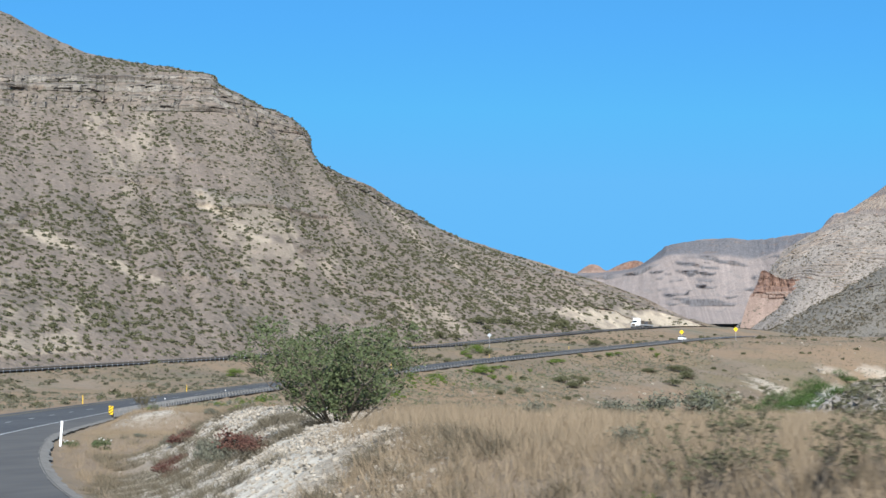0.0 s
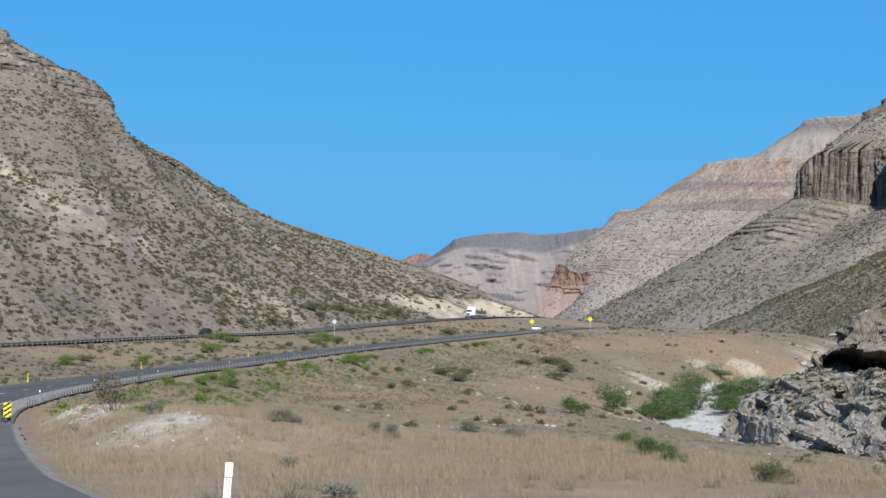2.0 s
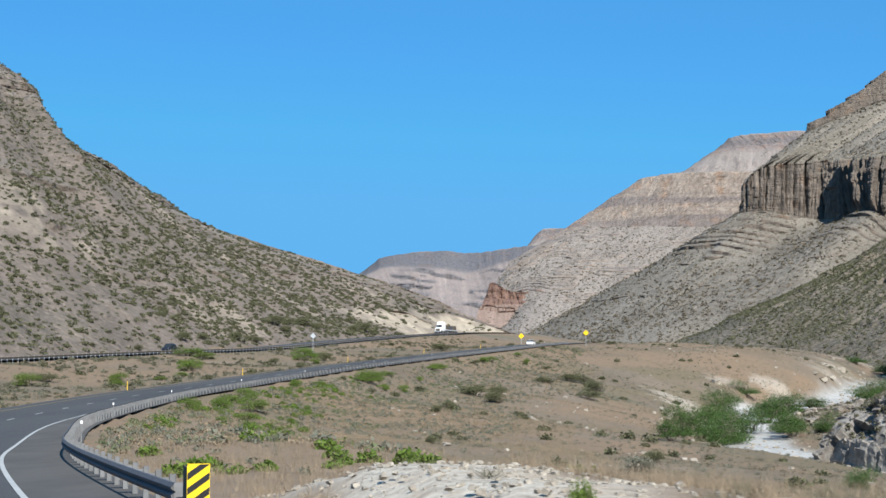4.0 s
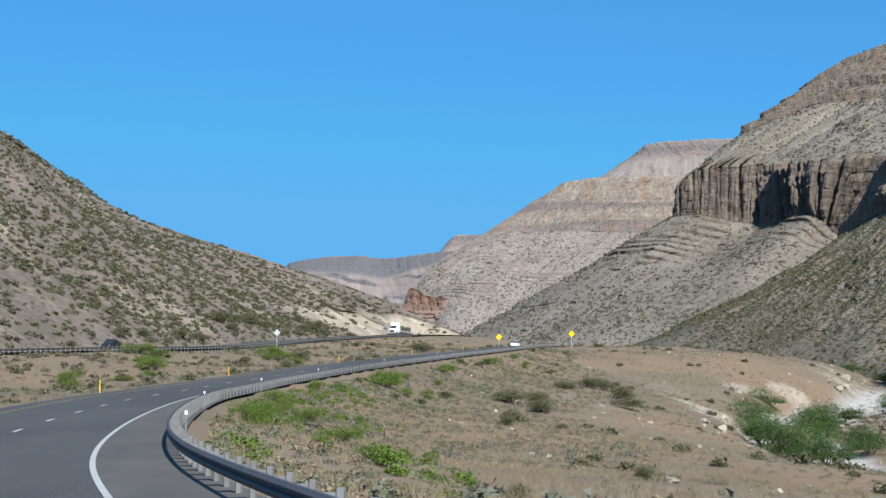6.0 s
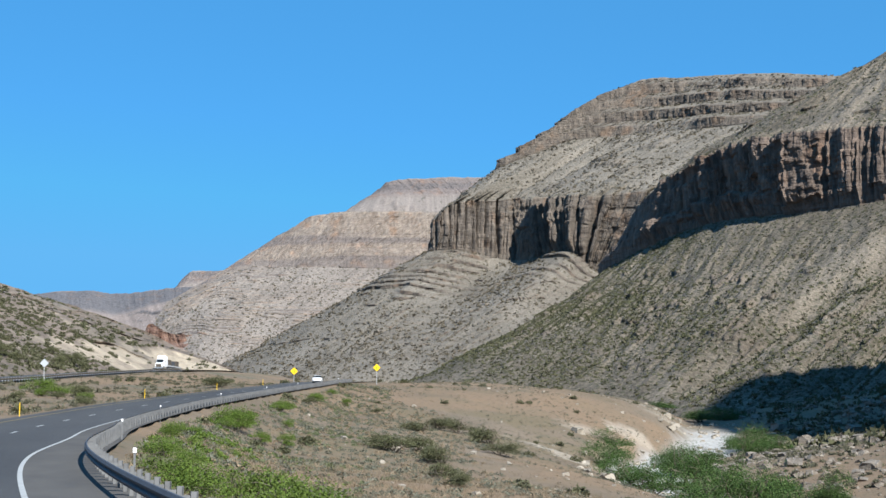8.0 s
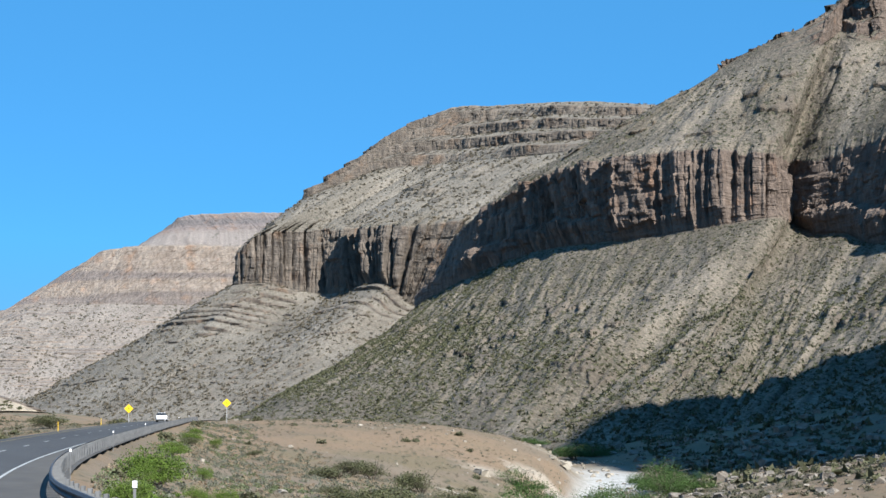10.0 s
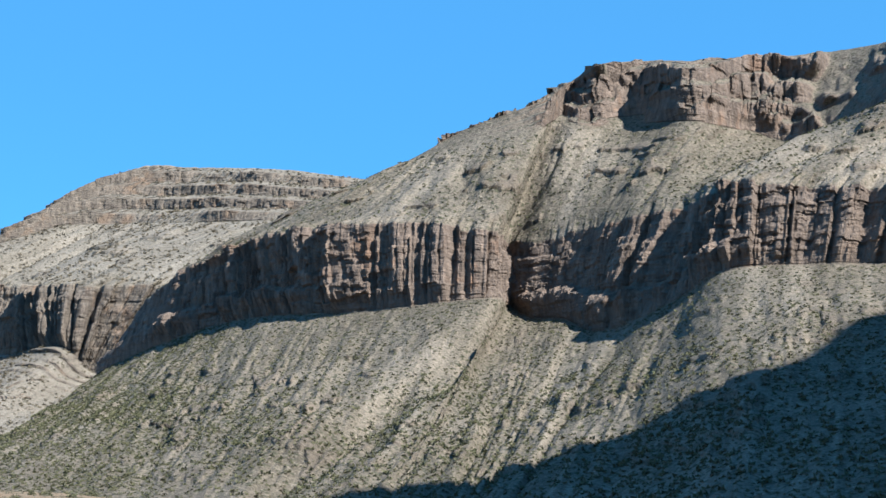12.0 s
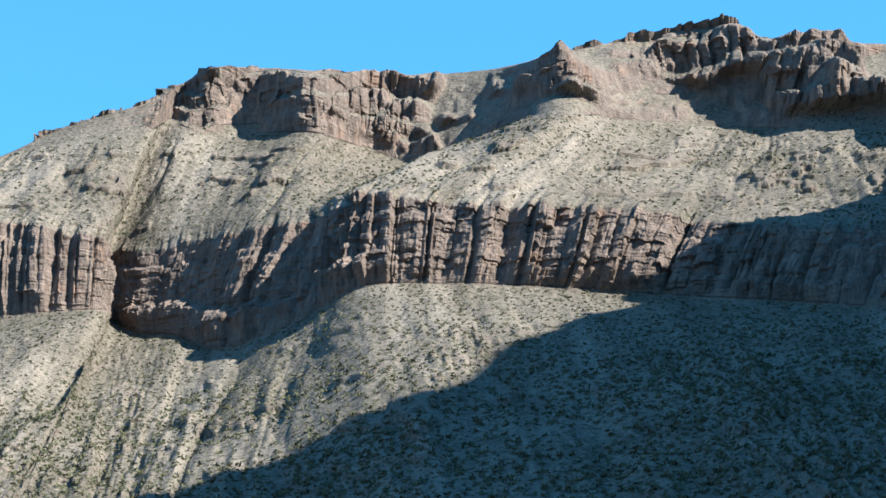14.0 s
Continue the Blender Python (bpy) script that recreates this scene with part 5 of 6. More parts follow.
strewn("near_grass", fine_straw, p, rng.uniform(0.22, 0.46, len(p)), straw_mat, "dense dry straw grass behind the stony bank", "grass")
p = on_ground(34000, -115, -30, 150, 330, grass_keep(5.6, 44, -0.5))
strewn("slope_grass", straw, p, rng.uniform(0.3, 0.6, len(p)), straw_mat, "thin dry grass on the road embankment", "grass")
p = on_ground(9000, -110, 0, 20, 330, lambda x, y, d, df, dv: (d < -8.6) & (d > -30))
strewn("median_grass", straw, p, rng.uniform(0.25, 0.5, len(p)), straw_mat, "dry grass in the median", "grass")


p = on_ground(17000, -62, -22, 92, 136, grass_keep(5.8, 32, -0.9))
strewn("verge_grass", fine_straw, p, rng.uniform(0.22, 0.48, len(p)), straw_mat, "dense dry grass beside the low pale bank", "grass")
p = on_ground(13000, -140, 60, 150, 600, lambda x, y, d, df, dv: (np.abs(dv) > 9) & (df > 6) & (vnoise(x / 25, y / 25, 51) > -0.5))
strewn("valley_tufts", fine_straw, p, rng.uniform(0.2, 0.5, len(p)), brush_mat, "small dark dry tufts dotted over the bare soil", "weeds")
p = on_ground(2600, 0, 120, 380, 580, lambda x, y, d, df, dv: (dv > 8) & (dv < 55))
strewn("terrace_shrubs", middle, p, rng.uniform(0.3, 0.9, len(p)), olive_mat, "olive shrubs among the rocks across the river")


# brush on the face of the pale bank
airy = [np.concatenate([blades(46, 230 + k, 0.5, 0.014), blades(24, 240 + k, 0.75, 0.011)]) for k in range(5)]
p = on_ground(9000, -36, 0, 18, 64, lambda x, y, d, df, dv: (d > bank_edges(y)[0] - 1.2) & (d < bank_edges(y)[0] + 4.5) & (vnoise(x / 3, y / 3, 12) - 0.13 * (d - bank_edges(y)[0]) > -0.35))
strewn("bank_brush", airy, p, rng.uniform(0.2, 0.5, len(p)), brush_mat, "dry grey-brown brush on the face of the stony bank", "brush", 0.8)
p = on_ground(700, -60, 10, 34, 130, lambda x, y, d, df, dv: (d > 6.5) & (d < 40) & (vnoise(x / 8, y / 8, 13) > 0.15) & ~((y < 62) & (d > bank_edges(y)[0]) & (d < bank_edges(y)[1])))
strewn("field_brush", airy, p, rng.uniform(0.35, 0.7, len(p)), olive_mat, "grey-green twiggy brush among the dry grass", "brush", 0.7)


# low dry cover over the valley floor
thin_cover = [blades(8, 260 + k, 0.55, 0.03) for k in range(6)]
p = on_ground(34000, -150, 70, 140, 620, lambda x, y, d, df, dv: (np.abs(dv) > 8) & (df > 5) & (vnoise(x / 20, y / 20, 14) + 0.5 * vnoise(x / 6, y / 6, 15) > -0.15))
strewn("valley_grass", thin_cover, p, rng.uniform(0.22, 0.5, len(p)), straw_mat, "thin dry grass over the valley floor", "grass")
p = on_ground(16000, -150, 70, 140, 620, lambda x, y, d, df, dv: (np.abs(dv) > 8) & (df > 5) & (vnoise(x / 16, y / 16, 16) > 0.0))
strewn("valley_weeds", thin_cover, p, rng.uniform(0.25, 0.55, len(p)), sage_mat, "grey-green weeds over the valley floor", "weeds")


# ---- stones ----
def stone_tris(seed, chip=0.35):
    """A unit stone: a block with uneven, broken corners; triangles as an array."""
    r = np.random.default_rng(seed)
    bm = bmesh.new()
    bmesh.ops.create_cube(bm, size=1.5)
    if chip:
        bmesh.ops.bevel(bm, geom=list(bm.verts), offset=chip, segments=1, affect="VERTICES")
    bmesh.ops.triangulate(bm, faces=bm.faces)
    v = np.array([x.co[:] for x in bm.verts])
    v = v * (1 + 0.16 * r.normal(size=v.shape)) @ np.array(Euler(r.uniform(-0.6, 0.6, 3)).to_matrix())
    f = np.array([[x.index for x in t.verts] for t in bm.faces])
    bm.free()
    return v[f] * [1.0, r.uniform(0.6, 0.95), r.uniform(0.45, 0.8)]


pale_stone, nt, b = material("pale_limestone", 0.95)
g = node(nt, "ShaderNodeNewGeometry")
c0 = ramp(nt, g.outputs["Random Per Island"], [(0.0, (0.21, 0.185, 0.15)), (1.0, (0.37, 0.33, 0.275))])
nt.links.new(mix(nt, step(nt, noise_tex(nt, 0.5, 5, 0.7), 0.45, 0.7), c0, (0.235, 0.199, 0.157)), b.inputs["Base Color"])
bump(nt, b, noise_tex(nt, 0.25, 5, 0.7), 0.6, 0.08)
grey_stone, nt, b = material("grey_weathered_limestone", 0.95)
c0 = ramp(nt, noise_tex(nt, 3.0, 5, 0.6, (1, 1, 2)), [(0.3, (0.122, 0.102, 0.083)), (0.7, (0.233, 0.204, 0.172))])
nt.links.new(mix(nt, step(nt, noise_tex(nt, 0.7, 5, 0.7), 0.5, 0.72), c0, (0.282, 0.257, 0.228)), b.inputs["Base Color"])
bump(nt, b, noise_tex(nt, 0.9, 6, 0.7), 0.9, 0.35)

chips = [stone_tris(300 + k) for k in range(6)]
splinters = [stone_tris(330 + k, 0.0) for k in range(8)]


def rubble(name, n, x0, x1, y0, y1, keep, lo, hi, mat, label, shapes=None):
    x, y = rng.uniform(x0, x1, n), rng.uniform(y0, y1, n)
    lx, _, lc = along(lane, y); vx, _, vc = along(river, y)
    ok = keep(x, y, (x - lx) * lc, (x - vx) * vc)
    x, y = x[ok], y[ok]
    size = lo * (hi / lo) ** (rng.random(len(x)) ** 2.2)
    p = np.stack([x, y, ground_height(x, y) + 0.12 * size], -1)
    return strewn(name, shapes or chips, p, size, mat, label, "stones")


rubble("bank_rubble", 95000, -36, 2, 12, 64, lambda x, y, d, dv: (d > bank_edges(y)[0] - 0.2 + 0.8 * vnoise(x / 2, y / 2)) & (d < bank_edges(y)[1] + 1.0 + 1.2 * vnoise(x / 3, y / 3)) & (y + 0.2 * (d - 10) < 62), 0.014, 0.08, pale_stone, "pale broken limestone covering the roadside bank", splinters)
rubble("pale_bank_rubble", 13000, -70, -42, 101, 140, lambda x, y, d, dv: (d > 6.9) & (d < 11.8) & (vnoise(x / 5, y / 5, 21) > -0.7), 0.018, 0.10, pale_stone, "pale limestone chunks along the verge bank")
rubble("river_stones", 5000, -30, 110, 300, 620, lambda x, y, d, dv: np.abs(dv) < 9, 0.12, 0.9, pale_stone, "grey-white river cobbles in the dry bed")
rubble("river_bank_rocks", 1600, -40, 110, 330, 620, lambda x, y, d, dv: (np.abs(dv) > 8) & (np.abs(dv) < 18) & (vnoise(x / 9, y / 9, 3) > 0.0), 0.3, 1.6, pale_stone, "pale boulders along the river bank")
rubble("valley_stones", 2500, -100, 60, 200, 620, lambda x, y, d, dv: (d > 9) & (vnoise(x / 12, y / 12, 6) > 0.25), 0.12, 0.6, pale_stone, "scattered pale stones on the valley floor")
rubble("river_terrace_rocks", 2600, 0, 110, 380, 580, lambda x, y, d, dv: (dv > 8) & (dv < 48) & (vnoise(x / 13, y / 13, 9) > -0.3), 0.2, 1.5, grey_stone, "grey broken rocks on the terrace across the river")
rubble("far_bank_rocks", 1500, 20, 200, 380, 700, lambda x, y, d, dv: dv > 10, 0.4, 2.2, grey_stone, "grey boulders strewn over the far bank")


# ---- bushes one by one ----
def stems(n, seed, spread=0.7, rad=0.022, twigs=2):
    """Thin stems that fan out from one root and fork twice; gives the tips as well."""
    r = np.random.default_rng(seed)
    bm = bmesh.new()
    tips = []
    for _ in range(n):
        a = r.uniform(0, 2 * math.pi); far = spread * r.uniform(0.2, 1.0); h = r.uniform(0.6, 0.98)
        out = Vector((math.cos(a), math.sin(a), 0))
        last = Vector((0, 0, -0.08)) + out * 0.04
        for k in range(1, 5):
            q = k / 4
            here = out * far * q ** 0.8 + Vector((r.normal() * 0.03, r.normal() * 0.03, h * q ** 1.15))
            tube(bm, rad * (1.1 - 0.24 * (k - 1)), rad * (1.1 - 0.24 * k), last, here, 4)
            if k > 1 or twigs > 2:
                for _ in range(twigs):
                    way = (out * r.uniform(-0.2, 0.9) + Vector((r.normal() * 0.6, r.normal() * 0.6, r.uniform(0.2, 1.0)))).normalized()
                    end = here + way * r.uniform(0.12, 0.26)
                    tube(bm, rad * 0.42, rad * 0.2, here, end, 3)
                    tips.append(end)
                    for _ in range(2):
                        fork = end + (way + Vector((r.normal(), r.normal(), r.normal() + 0.4)) * 0.7).normalized() * r.uniform(0.05, 0.13)
                        tube(bm, rad * 0.22, rad * 0.1, end, fork, 3)
                        tips.append(fork)
            last = here
        tips.append(last)
    return bm, tips


def bush_kind(name, label, category, leaf_mat, leaves, leaf, seed, sparse=0, flowers=0):
    """A unit bush (one metre high and two across): stems and a crown of leaves."""
    root = tagged(new(name), label, category)
    bm, tips = stems(sparse or 7, seed, (1.0 if sparse > 12 else 0.9) if sparse else 0.5, 0.013 if sparse else 0.02, (3 if sparse > 12 else 2) if sparse else 1)
    if not sparse:
        bmesh.ops.scale(bm, vec=(1, 1, 0.7), verts=bm.verts)
    part("branchwork", bm, twig_mat, root, "thin grey stems")
    r = np.random.default_rng(seed)
    if sparse:
        cl = [tuft(int(leaves / len(tips) * r.uniform(0.3, 1.7)) + 1, leaf / 0.1, seed + k, 0.9, 0.05) * r.uniform(0.07, 0.15) + np.array(t)[None, None] - [0, 0, 0.03] for k, t in enumerate(tips)]
        tris = np.concatenate(cl)
    else:
        lobes = []
        for k in range(7):
            a = r.uniform(0, 2 * math.pi); q = r.uniform(0.15, 0.5)
            sz = r.uniform(0.38, 0.62)
            lobes.append(tuft(leaves // 7, leaf / sz, seed + 10 + k, 0.85, 0.35) * sz + np.array([math.cos(a) * q, math.sin(a) * q, r.uniform(0.0, 0.42)]))
        tris = np.concatenate(lobes)
    me = tri_mesh("foliage", tris, leaf_mat)
    ob = new("foliage", me)
    ob.parent = root
    for k in range(flowers):
        bm = bmesh.new()
        bmesh.ops.create_cone(bm, cap_ends=True, segments=7, radius1=0.015, radius2=0.07, depth=0.08)
        f = part("flower", bm, flower_mat, root, "white trumpet flower")
        a = r.uniform(0, 6.28); q = r.uniform(0.2, 0.75)
        f.matrix_basis = Matrix.Translation((math.cos(a) * q, math.sin(a) * q, r.uniform(0.55, 0.85))) @ Matrix.Rotation(r.uniform(-0.6, 0.6), 4, "X")
    return root


def plant(kind, places):
    """The kind at each place (x, y, width, height, and the height of its foot where it stands on a hill)."""
    for k, (x, y, w, h, *foot) in enumerate(places):
        m = Matrix.Translation((x, y, (foot[0] if foot else gz(x, y)) - 0.04)) @ Matrix.Rotation(k * 2.4 + x, 4, "Z") @ Matrix.Diagonal((w / 1.7, w / 1.7, h, 1))
        ob = copy_thing(kind[k % len(kind)], m) if k >= len(kind) else kind[k]
        ob.matrix_basis = m


creosote = [bush_kind("creosote_bush", "tall airy dark green creosote bush on the pale bank", "bush", creosote_mat, 9500, 0.026, 400 + k, 20) for k in range(2)]
plant(creosote, [(-14.6, 38.1, 4.0, 2.1), (-19.6, 53.0, 4.4, 2.2), (-17.4, 47.8, 4.0, 2.0)])
thin = [bush_kind("spindly_bush", "spindly half-bare creosote with small dark leaves", "bush", scrub_mat, 1300, 0.032, 420 + k, 9) for k in range(3)]
plant(thin, [(-4.55, 16.9, 1.3, 1.05), (-3.5, 16.0, 1.35, 0.95), (-2.7, 15.9, 1.3, 0.85)])
half_bare = [bush_kind("half_bare_bush", "gnarled half-bare bush with brown-green leaf clumps", "bush", brown_leaf_mat, 1600, 0.034, 424 + k, 10) for k in range(2)]
plant(half_bare, [(-52.3, 112.0, 2.2, 1.5), (-53.0, 113.2, 1.6, 1.15)])
sage = [bush_kind("sagebrush", "low silvery grey sagebrush in dry grass", "bush", sage_mat, 1400, 0.06, 440 + k) for k in range(2)]
plant(sage, [(-5.7, 21.4, 0.8, 0.45), (-9.3, 39.8, 0.8, 0.3), (-10.4, 41.5, 1.3, 0.85), (-7.7, 42.5, 1.9, 1.0), (-6.5, 43.5, 2.1, 1.25), (-8.6, 44.0, 1.5, 0.8), (-26.6, 56.5, 1.0, 0.6), (-28.5, 60.2, 0.8, 0.5), (-45.6, 109.4, 0.7, 0.4), (-43.9, 104.8, 0.9, 0.5), (-41.4, 107.7, 0.8, 0.7), (-36.9, 122.9, 1.5, 0.9), (-49.5, 107.3, 1.1, 0.7), (-18.2, 39.4, 1.4, 0.9), (-19.3, 42.0, 1.3, 0.8), (-18.4, 40.1, 0.7, 0.7), (-21.2, 45.8, 1.0, 0.9), (-21.1, 46.3, 0.6, 0.6), (-18.5, 41.1, 0.8, 0.7), (-44.3, 104.7, 1.2, 0.6), (-40.6, 106.1, 0.9, 0.8), (-46.6, 230.8, 3.2, 1.9), (-42.3, 95.2, 1.0, 0.5), (-38.5, 80.1, 1.0, 0.4)])
dead = [bush_kind("dead_brush", "dead reddish brown brush on the pale bank", "bush", dead_mat, 1200, 0.07, 460 + k) for k in range(2)]
plant(dead, [(-25.8, 55.2, 1.3, 0.8), (-16.8, 37.4, 1.9, 0.85), (-21.8, 44.8, 1.3, 0.7), (-16.0, 35.8, 1.2, 0.6), (-23.8, 49.2, 0.8, 0.7), (-23.4, 49.3, 1.0, 0.5), (-20.7, 44.6, 0.6, 0.4)])
leafy = [bush_kind("green_bush", "fresh green leafy bush on the bank", "bush", verge_mat, 1200, 0.07, 470)]
plant(leafy, [(-5.0, 17.2, 0.5, 0.42), (-51.6, 112.7, 1.6, 0.4), (-49.8, 107.6, 1.2, 0.7), (-57.2, 123.5, 0.5, 0.7), (-77.2, 230.8, 3.0, 1.5)])
flowering = [bush_kind("flowering_weed", "dark green weed with white trumpet flowers", "weed", creosote_mat, 500, 0.12, 480, 0, 6)]
plant(flowering, [(-37.9, 70.9, 1.1, 0.5), (-35.4, 68.9, 1.1, 0.7)])
verge = [bush_kind("verge_bush", "bright green bush beside the guardrail", "bush", verge_mat, 5200, 0.03, 490 + k) for k in range(3)]
plant(verge, [(-85.5, 264.7, 4.1, 1.8), (-79.4, 242.3, 3.0, 1.3), (-86.3, 273.0, 2.9, 1.3), (-84.6, 242.2, 3.1, 1.7), (-82.8, 328.0, 2.8, 0.9), (-79.1, 350.3, 3.2, 0.9), (-76.4, 364.5, 2.8, 0.8), (-69.1, 397.3, 3.6, 1.4), (-80.4, 233.5, 1.3, 0.8), (-78.2, 233.0, 2.0, 1.1), (-108.2, 365.8, 5.6, 2.5), (-108.8, 317.4, 2.7, 1.3), (-97.0, 423.0, 3.6, 1.9), (-91.7, 402.8, 3.3, 1.6), (-83.4, 270.8, 4.2, 2.2), (-85.1, 275.4, 2.0, 1.3), (-68.7, 400.5, 3.3, 1.6), (-76.5, 362.0, 3.5, 1.3), (-77.4, 353.6, 5.0, 3.0), (-84.2, 316.4, 2.6, 1.7), (-58.4, 447.1, 3.8, 1.6), (-84.6, 315.8, 2.0, 1.0), (-86.0, 283.1, 2.8, 1.8), (-85.1, 281.7, 2.3, 1.5), (-76.3, 358.0, 2.2, 1.3), (-72.3, 359.3, 2.2, 1.8), (-70.5, 375.4, 1.6, 1.4), (-78.6, 352.3, 3.2, 1.2), (-75.4, 367.2, 3.6, 1.1), (-67.7, 404.0, 3.6, 1.4), (-60.1, 438.3, 3.5, 1.7), (-50.0, 473.2, 2.5, 2.2), (-52.4, 477.4, 2.7, 1.5), (-75.1, 353.9, 2.3, 1.6), (-79.7, 288.0, 1.3, 1.0), (-106.8, 359.7, 4.7, 2.3), (-110.0, 323.7, 4.2, 2.2), (-114.9, 297.8, 5.0, 2.4), (-116.1, 406.7, 7.5, 2.4), (-112.6, 403.0, 6.0, 1.8), (-108.2, 370.7, 3.6, 1.4), (-98.6, 443.2, 6.5, 3.2), (-104.4, 340.7, 3.0, 1.0), (-105.3, 329.4, 2.4, 0.9), (-95.2, 438.6, 5.0, 2.0)])
olive = [bush_kind("desert_shrub", "rounded olive desert shrub on bare soil", "bush", desert_mat, 3600, 0.038, 500 + k) for k in range(3)]
plant(olive, [(-64.4, 326.3, 3.6, 2.0), (-65.7, 314.7, 2.5, 1.5), (-57.2, 372.3, 5.8, 2.3), (-39.0, 438.1, 7.7, 3.2), (-40.3, 407.6, 6.8, 2.4), (-63.5, 243.0, 2.1, 1.1), (-62.0, 430.7, 3.7, 1.3), (-69.9, 489.2, 7.9, 2.8), (-42.5, 436.9, 6.9, 2.2), (-46.7, 425.8, 7.4, 2.1), (-60.6, 377.6, 2.8, 1.4), (-57.3, 367.2, 2.1, 1.5), (-45.7, 470.7, 3.6, 1.3), (-91.1, 378.7, 2.8, 1.4), (-95.1, 417.6, 2.8, 1.4), (-91.0, 376.9, 2.5, 0.9), (-28.7, 93.1, 1.6, 0.9), (-44.1, 244.2, 3.5, 1.5), (-36.6, 427.7, 8.0, 3.4), (-60.8, 366.8, 6.8, 2.5), (-71.8, 225.7, 2.2, 1.1), (-99.1, 403.8, 3.4, 1.7), (-117.5, 315.5, 4.2, 1.9), (-92.4, 430.3, 5.0, 2.6), (-57.1, 361.3, 6.0, 2.6), (-128.7, 462.8, 5.5, 2.8, 12.0), (-125.5, 474.0, 5, 2.4, 12.2), (-118.8, 539.8, 10, 4.5, 17.8), (-116.0, 548, 7, 3.6, 18.2), (-112.8, 562.0, 9, 4.2, 18.2), (-108.5, 566, 8, 3.6, 17.2), (-98.4, 594.6, 8, 5, 17.8), (-121.1, 494.8, 8, 3, 12.6), (-118.2, 503.3, 7, 2.6, 12.4), (-95.4, 646.3, 4.5, 3.4, 22.8), (-131.7, 432.8, 4, 2, 8.8), (-123.7, 473.5, 3.6, 2, 10.9), (-125.0, 509.0, 5, 2.4, 16.4), (-114.5, 535.6, 6, 3, 15.7), (-103.7, 607.5, 6, 3, 21.0), (-101.5, 590.0, 6, 3.6, 17.6)])
willow = [bush_kind("riverside_willow", "dense bright green willow thicket in the river bed", "bush", willow_mat, 8200, 0.023, 520 + k) for k in range(3)]
plant(willow, [(70.0, 626.0, 16.0, 4.5), (80.0, 640.0, 16.0, 4.5), (88.0, 654.0, 15.0, 4.0), (84.0, 666.0, 14.0, 4.0), (94.0, 670.0, 14.0, 4.0), (98.0, 686.0, 12.0, 4.0), (62.0, 634.0, 13.0, 3.5), (50.0, 546.0, 12.0, 5.5), (36.0, 512.0, 12.0, 5.5), (0.8, 449.9, 15.1, 7.6), (-15.9, 400.0, 15.9, 6.6), (13.7, 488.3, 12.9, 5.6), (-13.7, 427.5, 15.3, 6.7), (8.0, 472.5, 16.8, 6.4), (-9.4, 455.8, 11.7, 5.9), (-1.1, 417.3, 11.5, 5.2), (41.3, 523.8, 14.9, 6.9), (44.6, 530.1, 12.9, 5.5), (17.5, 487.5, 13.4, 4.6), (43.8, 513.3, 9.6, 4.2), (-28.7, 355.3, 9.7, 7.4), (-35.3, 310.1, 7.1, 3.9), (4.0, 498.4, 11.2, 5.0), (-6.0, 473.7, 12.3, 6.7), (-20.0, 383.7, 13.3, 5.1), (-14.1, 406.7, 17.4, 7.2), (-8.3, 418.6, 14.8, 6.9), (-1.7, 406.8, 12.7, 6.0), (4.6, 408.9, 9.6, 5.5), (-28.8, 231.4, 4.0, 2.5), (-31.5, 107.2, 2.3, 1.0), (-30.8, 103.4, 1.9, 0.8)])


# ---- rock ledge above the river ----
ledge_foot = [(-7.9, 359.3, -11.2), (-5.9, 355.9, -11.0), (-0.4, 339.9, -13.9), (7.3, 328.2, -13.1), (13.8, 318.5, -11.7), (20.3, 311.5, -10.8)]
ledge_shelf = [(-1.0, 364.3, -3.8), (2.3, 362.7, -0.8), (6.8, 356.8, 0.8), (13.6, 347.3, 0.9), (18.8, 337.8, 0.7), (25.8, 329.7, 0.6)]
ledge_base = [(14.7, 392.0, 2.1), (18.8, 393.2, 3.2), (23.2, 390.2, 3.0), (28.5, 384.9, 2.1), (35.9, 376.7, 1.3), (43.6, 370.3, 1.1)]
ledge_lip = [(11.9, 372.2, 4.1), (14.8, 368.5, 5.8), (18.1, 362.7, 6.8), (22.4, 355.5, 6.2), (28.0, 347.8, 5.1), (34.9, 341.6, 5.1)]
ledge_rim = [(18.2, 387.2, 7.1), (23.3, 390.2, 11.6), (28.6, 388.9, 14.3), (32.8, 387.9, 15.9), (37.2, 380.5, 17.2), (45.1, 374.0, 18.5)]


